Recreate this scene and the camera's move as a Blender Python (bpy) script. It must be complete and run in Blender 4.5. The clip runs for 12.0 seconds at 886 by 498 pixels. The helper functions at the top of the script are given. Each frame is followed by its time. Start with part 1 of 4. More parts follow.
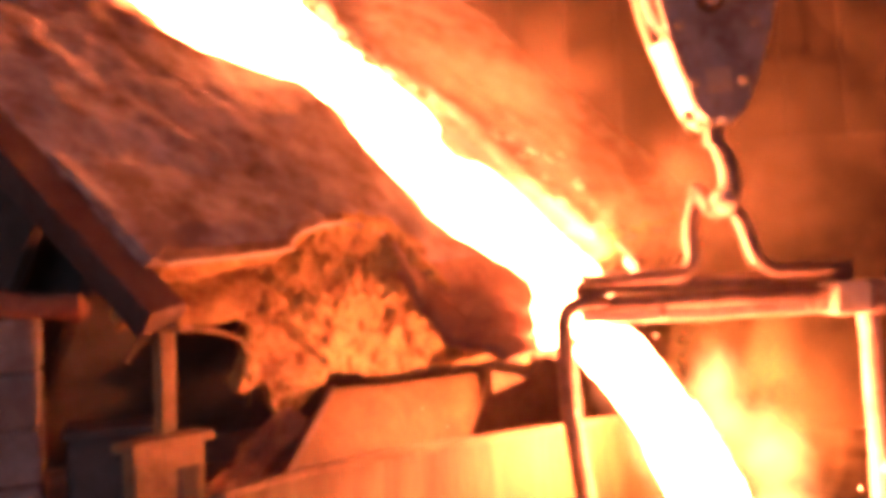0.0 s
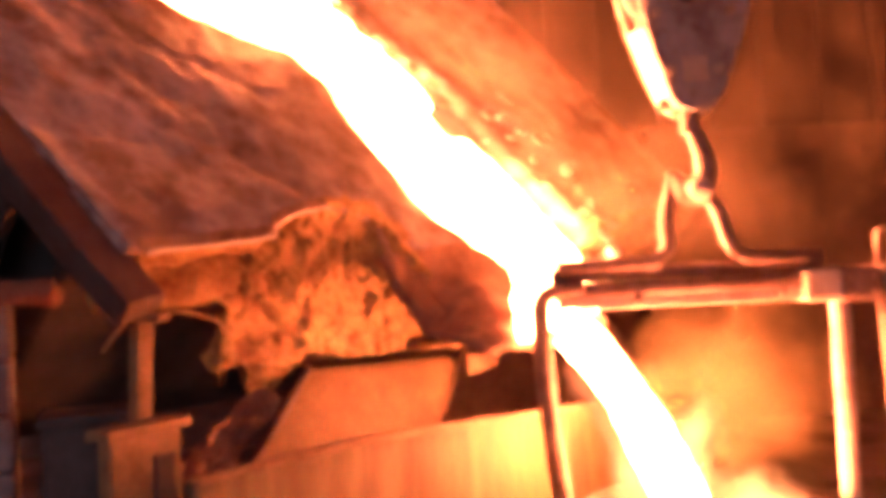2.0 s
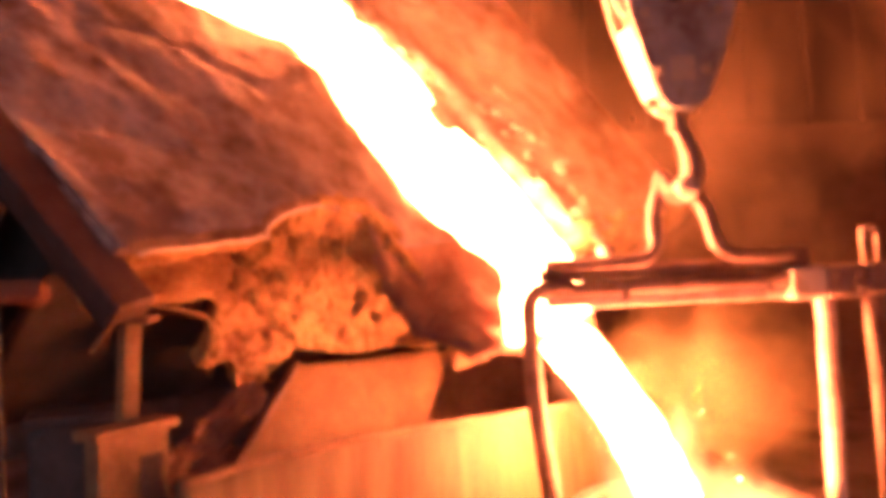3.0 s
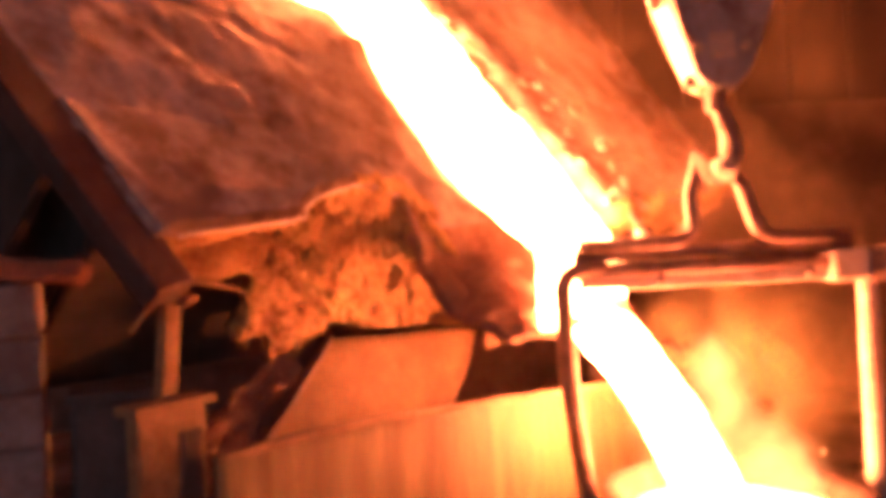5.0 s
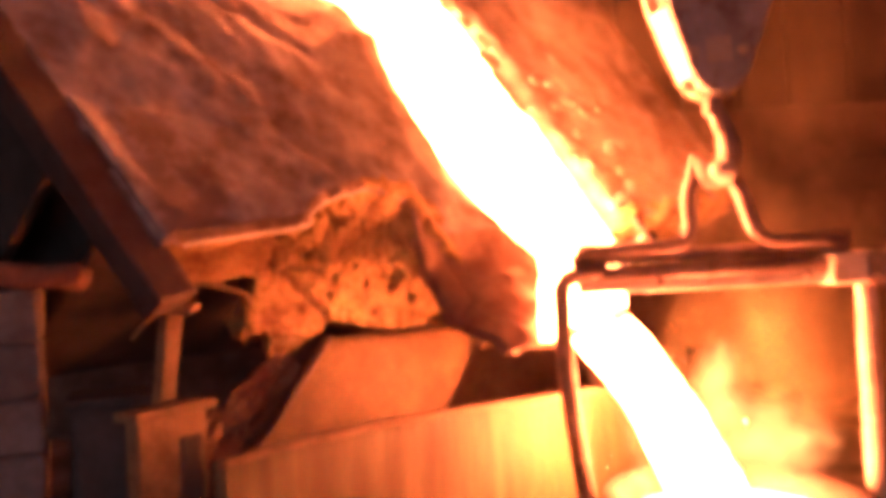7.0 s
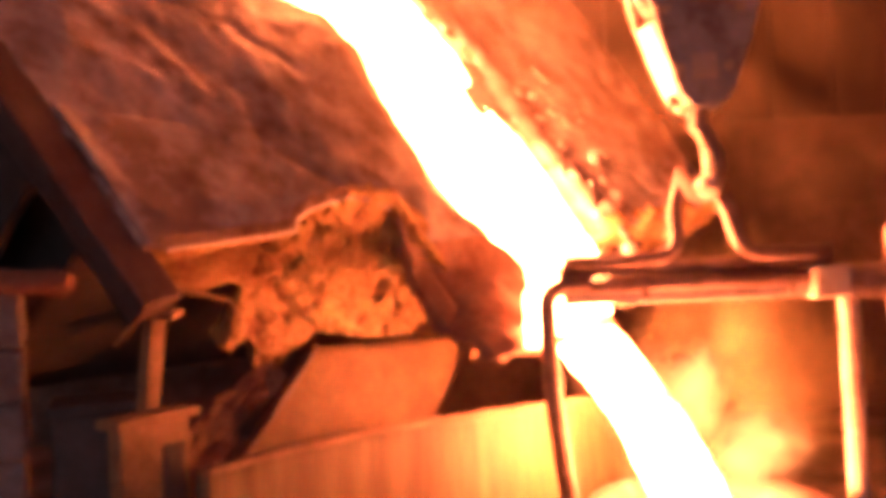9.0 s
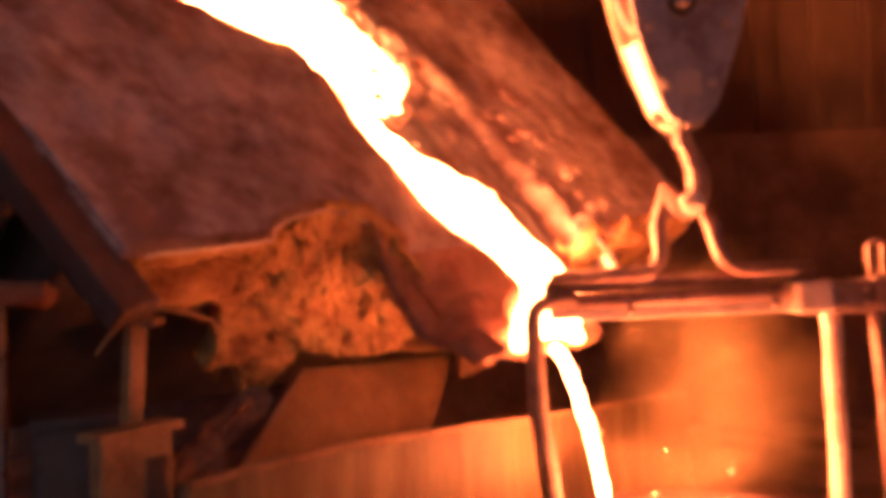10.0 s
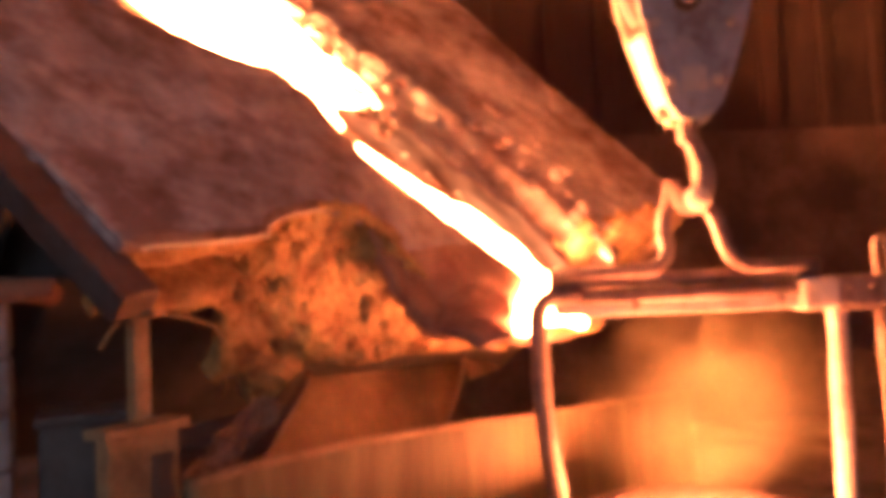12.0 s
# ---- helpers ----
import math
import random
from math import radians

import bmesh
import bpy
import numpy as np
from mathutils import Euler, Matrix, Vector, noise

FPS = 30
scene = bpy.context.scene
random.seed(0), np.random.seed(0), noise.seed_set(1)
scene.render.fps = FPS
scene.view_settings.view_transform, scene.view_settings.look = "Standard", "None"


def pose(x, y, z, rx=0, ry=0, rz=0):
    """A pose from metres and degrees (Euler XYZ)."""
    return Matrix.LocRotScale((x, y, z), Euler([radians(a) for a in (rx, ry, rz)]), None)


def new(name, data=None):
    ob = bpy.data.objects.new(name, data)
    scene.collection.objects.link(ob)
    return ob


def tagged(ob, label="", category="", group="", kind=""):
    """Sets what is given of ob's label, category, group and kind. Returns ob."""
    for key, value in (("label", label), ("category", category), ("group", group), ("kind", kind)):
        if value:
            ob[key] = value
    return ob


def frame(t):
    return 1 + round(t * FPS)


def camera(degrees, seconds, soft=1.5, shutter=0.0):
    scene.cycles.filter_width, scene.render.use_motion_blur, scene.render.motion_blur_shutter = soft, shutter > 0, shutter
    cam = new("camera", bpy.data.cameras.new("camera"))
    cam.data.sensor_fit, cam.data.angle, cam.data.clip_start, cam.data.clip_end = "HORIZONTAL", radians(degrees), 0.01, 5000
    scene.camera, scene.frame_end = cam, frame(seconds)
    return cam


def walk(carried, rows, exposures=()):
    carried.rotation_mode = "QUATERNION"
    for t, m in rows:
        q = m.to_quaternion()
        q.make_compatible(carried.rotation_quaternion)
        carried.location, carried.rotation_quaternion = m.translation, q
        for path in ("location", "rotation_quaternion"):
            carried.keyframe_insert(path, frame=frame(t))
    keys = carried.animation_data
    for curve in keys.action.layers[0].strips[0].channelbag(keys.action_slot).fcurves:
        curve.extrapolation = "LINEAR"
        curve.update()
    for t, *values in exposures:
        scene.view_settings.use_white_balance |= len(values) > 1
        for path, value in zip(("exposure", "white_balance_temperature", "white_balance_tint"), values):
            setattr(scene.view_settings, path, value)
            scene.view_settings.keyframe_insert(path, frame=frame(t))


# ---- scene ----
# camera: hand-held, standing in one spot, turning a little
cam = camera(60.0, 12.0, soft=7.5, shutter=0.4)
EYE = 1.7
VIEW = [  # seconds, yaw, pitch, roll
    (0.0, -0.00, 4.00, -3.00),
    (0.5, -0.51, 3.48, -2.91),
    (1.0, -0.44, 2.88, -2.95),
    (1.5, -1.31, 2.86, -2.85),
    (2.0, -1.59, 2.96, -2.89),
    (2.5, -1.51, 3.08, -3.08),
    (3.0, -2.41, 2.84, -2.97),
    (3.2, -1.03, 2.60, -3.11),
    (5.0, 0.10, 1.47, -2.86),
    (5.5, 0.40, 1.85, -3.08),
    (6.0, 0.54, 2.22, -3.06),
    (6.5, 0.40, 1.83, -3.04),
    (7.0, 0.07, 1.80, -3.03),
    (7.2, 0.89, 1.78, -3.00),
    (8.8, -0.15, 2.94, -2.94),
    (9.0, -0.93, 2.36, -2.62),
    (9.5, -4.10, 2.51, -2.35),
    (10.0, -2.01, 3.25, -2.49),
    (10.5, -2.08, 3.57, -2.53),
    (11.0, -1.95, 3.44, -2.47),
    (11.5, -2.30, 3.55, -2.51),
    (12.0, -1.64, 3.05, -2.49),
]
EXPOSE = [(0.0, 0.55, 5750, 38), (3.2, 0.38, 5750, 38), (5.5, 0.05, 6000, 40), (9.0, 0.10, 6000, 40), (9.5, 0.18, 6050, 42), (10.0, 0.10, 6100, 44), (10.5, 0.0, 6050, 33), (11.5, 0.58, 5600, 21), (12.0, 1.0, 5050, 12)]
walk(cam, [(t, pose(0, 0, EYE, 90 + p, 0, y) @ pose(0, 0, 0, 0, 0, r)) for t, y, p, r in VIEW], EXPOSE)

# ---- world: cool overcast daylight; the gate behind the camera is added to let it in ----
world = bpy.data.worlds.new("sky")
scene.world = world
world.use_nodes = True
_bg = world.node_tree.nodes["Background"]
_sky = world.node_tree.nodes.new("ShaderNodeTexSky")
_sky.sky_type, _sky.sun_disc, _sky.sun_elevation, _sky.sun_rotation = "NISHITA", False, 0.35, 2.4
world.node_tree.links.new(_sky.outputs[0], _bg.inputs[0])
_sky.air_density, _sky.dust_density, _sky.ozone_density = 0.5, 5.0, 0.4
_bg.inputs[1].default_value = 0.095

MELT_POWER = 230.0     # glow of the liquid metal
POOL_POWER = 70.0     # glow of the metal in the ladle
FLAME_POWER = 4.5


# ---- materials ----
def material(name):
    m = bpy.data.materials.new(name)
    m.use_nodes = True
    return m, m.node_tree.nodes, m.node_tree.links, m.node_tree.nodes["Principled BSDF"]


def surface(name, dark, light, rough=0.8, metal=0.0, scale=3.0, fine=40.0, bump=0.3, stain=None, stain_scale=1.2, stain_amount=0.5, stretch=(1, 1, 1), space="Object"):
    """A worn surface: two scales of mottling, stains and fine relief."""
    m, nodes, links, bsdf = material(name)
    co = nodes.new("ShaderNodeTexCoord")
    mp = nodes.new("ShaderNodeMapping")
    mp.inputs["Scale"].default_value = stretch
    links.new(co.outputs[space], mp.inputs[0])
    def nz(s, detail, r=0.6):
        n = nodes.new("ShaderNodeTexNoise")
        n.inputs["Scale"].default_value, n.inputs["Detail"].default_value, n.inputs["Roughness"].default_value = s, detail, r
        links.new(mp.outputs[0], n.inputs["Vector"])
        return n
    big, small = nz(scale, 8, 0.65), nz(fine, 6, 0.7)
    add = nodes.new("ShaderNodeMath")
    add.operation = "MULTIPLY_ADD"
    links.new(small.outputs["Fac"], add.inputs[0])
    add.inputs[1].default_value = 0.5
    links.new(big.outputs["Fac"], add.inputs[2])
    ramp = nodes.new("ShaderNodeValToRGB")
    ramp.color_ramp.elements[0].position, ramp.color_ramp.elements[1].position = 0.55, 0.95
    ramp.color_ramp.elements[0].color, ramp.color_ramp.elements[1].color = (*dark, 1), (*light, 1)
    links.new(add.outputs[0], ramp.inputs[0])
    colour = ramp.outputs[0]
    if stain:
        patch = nz(stain_scale, 5, 0.7)
        pr = nodes.new("ShaderNodeValToRGB")
        pr.color_ramp.elements[0].position, pr.color_ramp.elements[1].position = 0.48, 0.62
        pr.color_ramp.elements[1].color = (stain_amount,) * 3 + (1,)
        links.new(patch.outputs["Fac"], pr.inputs[0])
        mix = nodes.new("ShaderNodeMix")
        mix.data_type = "RGBA"
        links.new(pr.outputs[0], mix.inputs["Factor"])
        links.new(colour, mix.inputs["A"])
        mix.inputs["B"].default_value = (*stain, 1)
        colour = mix.outputs["Result"]
    links.new(colour, bsdf.inputs["Base Color"])
    rr = nodes.new("ShaderNodeMapRange")
    links.new(small.outputs["Fac"], rr.inputs[0])
    rr.inputs[3].default_value, rr.inputs[4].default_value = max(0.05, rough - 0.15), min(1, rough + 0.15)
    links.new(rr.outputs[0], bsdf.inputs["Roughness"])
    bsdf.inputs["Metallic"].default_value = metal
    bp = nodes.new("ShaderNodeBump")
    bp.inputs["Strength"].default_value, bp.inputs["Distance"].default_value = bump, 0.02
    links.new(add.outputs[0], bp.inputs["Height"])
    links.new(bp.outputs[0], bsdf.inputs["Normal"])
    return m


def glowing(name, hot, cool, power, scale=6.0, lo=0.35, hi=0.6, cool_share=0.12, stretch=(1, 1, 1)):
    """Liquid metal: white hot with cooler skin drifting on it."""
    m, nodes, links, bsdf = material(name)
    co = nodes.new("ShaderNodeTexCoord")
    mp = nodes.new("ShaderNodeMapping")
    mp.inputs["Scale"].default_value = stretch
    n = nodes.new("ShaderNodeTexNoise")
    n.inputs["Scale"].default_value, n.inputs["Detail"].default_value = scale, 6
    links.new(co.outputs["Object"], mp.inputs[0])
    links.new(mp.outputs[0], n.inputs["Vector"])
    ramp = nodes.new("ShaderNodeValToRGB")
    ramp.color_ramp.elements[0].position, ramp.color_ramp.elements[1].position = lo, hi
    ramp.color_ramp.elements[0].color, ramp.color_ramp.elements[1].color = (*cool, 1), (*hot, 1)
    links.new(n.outputs["Fac"], ramp.inputs[0])
    st = nodes.new("ShaderNodeMapRange")
    st.inputs[1].default_value, st.inputs[2].default_value = lo, hi
    st.inputs[3].default_value, st.inputs[4].default_value = power * cool_share, power
    links.new(n.outputs["Fac"], st.inputs[0])
    links.new(ramp.outputs[0], bsdf.inputs["Emission Color"])
    links.new(st.outputs[0], bsdf.inputs["Emission Strength"])
    bsdf.inputs["Base Color"].default_value = (0.05, 0.03, 0.02, 1)
    bsdf.inputs["Roughness"].default_value = 0.4
    return m


def vapour(name, colour, thickness, power=0.0, glow=(1, 0.5, 0.12), scale=2.5, lo=0.4, hi=0.75):
    """Smoke, flame or bloom: thins out towards the rim of its piece and breaks up in wisps."""
    m, nodes, links, bsdf = material(name)
    nodes.remove(bsdf)
    out = nodes["Material Output"]
    co = nodes.new("ShaderNodeTexCoord")
    info = nodes.new("ShaderNodeObjectInfo")
    shift = nodes.new("ShaderNodeVectorMath")
    shift.operation = "MULTIPLY_ADD"
    links.new(info.outputs["Random"], shift.inputs[0])
    shift.inputs[1].default_value = (37, 19, 23)
    links.new(co.outputs["Object"], shift.inputs[2])
    n = nodes.new("ShaderNodeTexNoise")
    n.inputs["Scale"].default_value, n.inputs["Detail"].default_value, n.inputs["Distortion"].default_value = scale, 5, 0.6
    links.new(shift.outputs[0], n.inputs["Vector"])
    wisps = nodes.new("ShaderNodeMapRange")
    wisps.inputs[1].default_value, wisps.inputs[2].default_value = lo, hi
    wisps.interpolation_type = "SMOOTHSTEP"
    links.new(n.outputs["Fac"], wisps.inputs[0])
    uv = nodes.new("ShaderNodeAttribute")
    uv.attribute_name = "core"          # 1 in the heart of the piece, 0 at its rim
    mul = nodes.new("ShaderNodeMath")
    mul.operation = "MULTIPLY"
    links.new(wisps.outputs[0], mul.inputs[0])
    links.new(uv.outputs["Fac"], mul.inputs[1])
    mul2 = nodes.new("ShaderNodeMath")
    mul2.operation = "MULTIPLY"
    mul2.use_clamp = True
    links.new(mul.outputs[0], mul2.inputs[0])
    mul2.inputs[1].default_value = thickness
    clear = nodes.new("ShaderNodeBsdfTransparent")
    mix = nodes.new("ShaderNodeMixShader")
    links.new(mul2.outputs[0], mix.inputs[0])
    links.new(clear.outputs[0], mix.inputs[1])
    if power:
        em = nodes.new("ShaderNodeEmission")
        em.inputs[0].default_value, em.inputs[1].default_value = (*glow, 1), power
        links.new(em.outputs[0], mix.inputs[2])
    else:
        df, tr, half = nodes.new("ShaderNodeBsdfDiffuse"), nodes.new("ShaderNodeBsdfTranslucent"), nodes.new("ShaderNodeMixShader")
        df.inputs[0].default_value = tr.inputs[0].default_value = (*colour, 1)
        half.inputs[0].default_value = 0.5
        links.new(df.outputs[0], half.inputs[1])
        links.new(tr.outputs[0], half.inputs[2])
        links.new(half.outputs[0], mix.inputs[2])
    links.new(mix.outputs[0], out.inputs["Surface"])
    return m


SLAG = surface("slag_crust", (0.16, 0.115, 0.10), (0.66, 0.605, 0.575), 0.88, 0, 1.3, 8, 0.5, (0.13, 0.06, 0.042), 1.5, 0.75)
LINING = surface("rammed_lining", (0.25, 0.14, 0.045), (0.68, 0.50, 0.155), 0.95, 0, 4.0, 45, 0.5, (0.22, 0.085, 0.035), 9.0, 0.6)
# Dark mottling: soot streaks, and shade put in for the front hollow.
FRONT_LINING = surface("soot_shade_lining", (0.23, 0.115, 0.04), (0.60, 0.42, 0.135), 0.95, 0, 4.0, 45, 0.5, (0.12, 0.04, 0.02), 4.5, 0.7, (0.9, 1.6, 1.6))
SCORCHED = surface("scorched_lining", (0.20, 0.115, 0.075), (0.41, 0.26, 0.165), 0.85, 0, 3.0, 20, 0.5, (0.14, 0.06, 0.04), 4.0, 0.6)
STEEL_DARK = surface("scaled_steel", (0.05, 0.04, 0.04), (0.17, 0.13, 0.12), 0.55, 0.5, 3.0, 50, 0.3, (0.11, 0.05, 0.03), 2.0, 0.6)
STEEL_BLACK = surface("sooty_black_steel", (0.03, 0.03, 0.03), (0.09, 0.085, 0.08), 0.7, 0.2, 3.0, 40, 0.3)
STEEL_RUST = surface("rusty_plate", (0.18, 0.115, 0.055), (0.42, 0.295, 0.14), 0.75, 0.1, 2.5, 40, 0.3, (0.10, 0.05, 0.03), 3.0, 0.5)
SCALED_PLATE = surface("scorched_plate", (0.085, 0.052, 0.018), (0.225, 0.15, 0.052), 0.7, 0.1, 2.0, 30, 0.3, (0.06, 0.028, 0.014), 2.4, 0.6)
STREAKED = surface("streaked_plate", (0.085, 0.067, 0.03), (0.235, 0.19, 0.08), 0.65, 0.1, 2.0, 14, 0.4, (0.13, 0.085, 0.04), 3.2, 0.85, (4, 4, 0.45))
BAIL_STEEL = surface("bail_steel", (0.15, 0.115, 0.10), (0.40, 0.31, 0.265), 0.55, 0.35, 6.0, 60, 0.25, (0.14, 0.07, 0.04), 5.0, 0.5)
BLOCK_PAINT = surface("worn_grey_paint", (0.26, 0.28, 0.31), (0.52, 0.54, 0.57), 0.45, 0.2, 4.0, 30, 0.15, (0.14, 0.08, 0.05), 5.0, 0.6)
EDGE_PLATE = surface("scaled_edge", (0.16, 0.10, 0.075), (0.42, 0.31, 0.23), 0.6, 0.2, 5.0, 40, 0.3, (0.10, 0.05, 0.035), 4.0, 0.6)
# Pale tone also carries the light caught on the block's side and deck lip.
BLOCK_EDGE = surface("lit_worn_edge", (0.42, 0.38, 0.30), (0.66, 0.62, 0.53), 0.45, 0.4, 6.0, 40, 0.2)
WALL = surface("sooty_wall", (0.085, 0.062, 0.05), (0.22, 0.16, 0.125), 0.9, 0, 0.7, 12, 0.3, (0.03, 0.025, 0.02), 0.4, 0.7)
SHEET = surface("dirty_sheeting", (0.035, 0.028, 0.027), (0.09, 0.065, 0.056), 0.7, 0.2, 0.8, 10, 0.2, (0.07, 0.035, 0.022), 0.6, 0.6, (1, 1, 0.3))
FLOOR = surface("foundry_floor", (0.14, 0.12, 0.10), (0.34, 0.29, 0.24), 0.9, 0, 1.2, 25, 0.5, (0.03, 0.028, 0.025), 0.8, 0.7)
BRICK = surface("sooty_firebrick", (0.11, 0.10, 0.10), (0.25, 0.235, 0.23), 0.9, 0, 3.0, 30, 0.5, (0.10, 0.08, 0.07), 2.5, 0.6)
CLAY = surface("red_tile", (0.14, 0.065, 0.04), (0.30, 0.14, 0.08), 0.9, 0, 4.0, 30, 0.5)
MELT = glowing("molten_metal", (1.0, 0.215, 0.042), (1.0, 0.14, 0.02), MELT_POWER, 3.5, 0.26, 0.42, 0.3)
SKIN = glowing("cooling_skin", (1.0, 0.36, 0.08), (0.45, 0.05, 0.01), 2.6, 7, 0.36, 0.72, 0.04, (1, 0.6, 0.6))
BANK_SKIN = glowing("dull_cooling_skin", (1.0, 0.27, 0.07), (0.55, 0.10, 0.025), 0.75, 3.0, 0.32, 0.68, 0.10, (1.2, 0.5, 0.5))
POOL = glowing("ladle_metal", (1.0, 0.215, 0.042), (1.0, 0.16, 0.03), POOL_POWER, 3.0, 0.3, 0.5, 0.4)
FLAME = vapour("flame", (0, 0, 0), 1.2, FLAME_POWER, (1.0, 0.30, 0.06), 3.6, 0.26, 0.74)
# Pale tone puts the metal's strong light into leg, web, bracket and bowl.
LIT_STEEL = surface("lit_steel", (0.55, 0.50, 0.43), (0.80, 0.76, 0.68), 0.7, 0.1, 5.0, 40, 0.3, (0.25, 0.17, 0.12), 4.0, 0.5)
# Bloom round the bright metal, built as emissive sheets.
HALO = vapour("hot_gas", (0, 0, 0), 1.0, 4.5, (1.0, 0.22, 0.05), 2.0, 0.0, 0.75)
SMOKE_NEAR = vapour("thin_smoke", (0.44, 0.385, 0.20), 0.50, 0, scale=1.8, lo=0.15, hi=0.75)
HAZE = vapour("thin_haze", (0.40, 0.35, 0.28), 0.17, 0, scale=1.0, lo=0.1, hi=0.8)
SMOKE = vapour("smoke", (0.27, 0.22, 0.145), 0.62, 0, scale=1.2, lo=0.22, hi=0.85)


# ---- mesh helpers ----
def mesh_object(name, verts, faces, mat, parent=None, label="", smooth=True):
    me = bpy.data.meshes.new(name)
    me.from_pydata([tuple(v) for v in verts], [], [tuple(f) for f in faces])
    me.materials.append(mat)
    if smooth:
        me.polygons.foreach_set("use_smooth", [True] * len(me.polygons))
    me.update()
    ob = new(name, me)
    if parent:
        ob.parent = parent
    if label:
        ob["label"] = label
    return ob


def part(name, bm, mat, parent=None, label="", smooth=False):
    bmesh.ops.recalc_face_normals(bm, faces=bm.faces[:])
    me = bpy.data.meshes.new(name)
    bm.to_mesh(me)
    bm.free()
    me.materials.append(mat)
    if smooth:
        me.polygons.foreach_set("use_smooth", [True] * len(me.polygons))
    ob = new(name, me)
    if parent:
        ob.parent = parent
    if label:
        ob["label"] = label
    return ob


def box(x0, x1, y0, y1, z0, z1, bevel=0.008, cuts=0, jitter=0.0, bm=None, m=None):
    """A box with worn edges, in bm if given, moved by m."""
    own = bmesh.new()
    bmesh.ops.create_cube(own, size=1)
    for v in own.verts:
        v.co = Vector((x0 + (v.co.x + 0.5) * (x1 - x0), y0 + (v.co.y + 0.5) * (y1 - y0), z0 + (v.co.z + 0.5) * (z1 - z0)))
    if bevel:
        bmesh.ops.bevel(own, geom=own.edges[:], offset=bevel, segments=2, affect="EDGES", profile=0.5)
    if cuts:
        bmesh.ops.subdivide_edges(own, edges=own.edges[:], cuts=cuts, use_grid_fill=True)
    if jitter:
        for v in own.verts:
            v.co += jitter * noise.noise_vector(v.co * 6)
    if m:
        bmesh.ops.transform(own, matrix=m, verts=own.verts)
    if bm is None:
        return own
    me = bpy.data.meshes.new("scratch")
    own.to_mesh(me)
    own.free()
    bm.from_mesh(me)
    bpy.data.meshes.remove(me)
    return bm


def sheet(name, f, us, vs, mat, parent=None, label="", thick=0.0, down=(0, 0, -1)):
    """A grid f(u, v); with a thickness it gets a back and a rim."""
    nu, nv = len(us), len(vs)
    verts = [Vector(f(u, v)) for u in us for v in vs]
    quad = lambda i, j: (i * nv + j, (i + 1) * nv + j, (i + 1) * nv + j + 1, i * nv + j + 1)
    faces = [quad(i, j) for i in range(nu - 1) for j in range(nv - 1)]
    if thick:
        n = len(verts)
        verts += [v + thick * Vector(down) for v in verts]
        faces += [tuple(k + n for k in reversed(q)) for q in faces[:]]
        rim = [i * nv for i in range(nu)] + [(nu - 1) * nv + j for j in range(1, nv)] + [i * nv + nv - 1 for i in range(nu - 2, -1, -1)] + [j for j in range(nv - 2, 0, -1)]
        for p, q in zip(rim, rim[1:] + rim[:1]):
            faces.append((q, p, p + n, q + n))
    return mesh_object(name, verts, faces, mat, parent, label)


def tube(points, radii, sides=12, wobble=0.0, flat=1.0):
    """verts and faces of a closed round bar along points; flat squashes its section."""
    pts = [Vector(p) for p in points]
    if isinstance(radii, (int, float)):
        radii = [radii] * len(pts)
    verts, faces = [], []
    ref = None
    for i, p in enumerate(pts):
        d = (pts[min(i + 1, len(pts) - 1)] - pts[max(i - 1, 0)]).normalized()
        if ref is None:
            ref = d.orthogonal().normalized() if abs(d.y) > 0.9 else Vector((0, 1, 0))
        side = d.cross(ref).normalized()
        up = side.cross(d).normalized()
        for k in range(sides):
            a = 2 * math.pi * k / sides
            r = radii[i] * (1 + wobble * noise.noise(p * 7 + Vector((math.cos(a), math.sin(a), i)) * 1.3))
            verts.append(p + r * (math.cos(a) * side + math.sin(a) * up * flat))
    n = len(pts)
    for i in range(n - 1):
        for k in range(sides):
            faces.append((i * sides + k, i * sides + (k + 1) % sides, (i + 1) * sides + (k + 1) % sides, (i + 1) * sides + k))
    faces.append(tuple(range(sides - 1, -1, -1)))
    faces.append(tuple((n - 1) * sides + k for k in range(sides)))
    return verts, faces


def bar(name, points, radii, mat, parent=None, label="", sides=12, wobble=0.0, flat=1.0):
    v, f = tube(points, radii, sides, wobble, flat)
    return mesh_object(name, v, f, mat, parent, label)


def rounded(points, radius=0.06, steps=5):
    """A polyline with its corners rounded."""
    pts = [Vector(p) for p in points]
    out = [pts[0]]
    for p, q, r in zip(pts, pts[1:], pts[2:]):
        a, b = q + (p - q).normalized() * radius, q + (r - q).normalized() * radius
        for k in range(steps + 1):
            t = k / steps
            out.append((1 - t) ** 2 * a + 2 * t * (1 - t) * q + t * t * b)
    return out + [pts[-1]]


def lerp(x, table):
    xs, ys = zip(*table)
    return float(np.interp(x, xs, ys))


def steps(a, b, n):
    return [a + (b - a) * i / (n - 1) for i in range(n)]


def fbm(p, octaves=4):
    return noise.fractal(Vector(p), 0.9, 2.1, octaves)


# ---- the hall ----
bm = bmesh.new()
bmesh.ops.create_grid(bm, x_segments=60, y_segments=60, size=1)
for v in bm.verts:
    v.co = Vector((v.co.x * 9, v.co.y * 9 + 2.5, 0))
    v.co.z = 0.02 * fbm(v.co * 1.5)
tagged(part("floor", bm, FLOOR, smooth=True), "dusty sooty foundry floor of trodden earth", "floor", kind="structure")
HX0, HX1, HY0, HY1, HTOP = -8.0, 8.0, -6.0, 9.0, 8.0
wall_back = tagged(part("wall_back", box(HX0, HX1, HY1, HY1 + 0.3, 0, 3.45, 0.02), WALL), "dark soot-stained masonry wall behind the furnace", "wall", kind="structure")
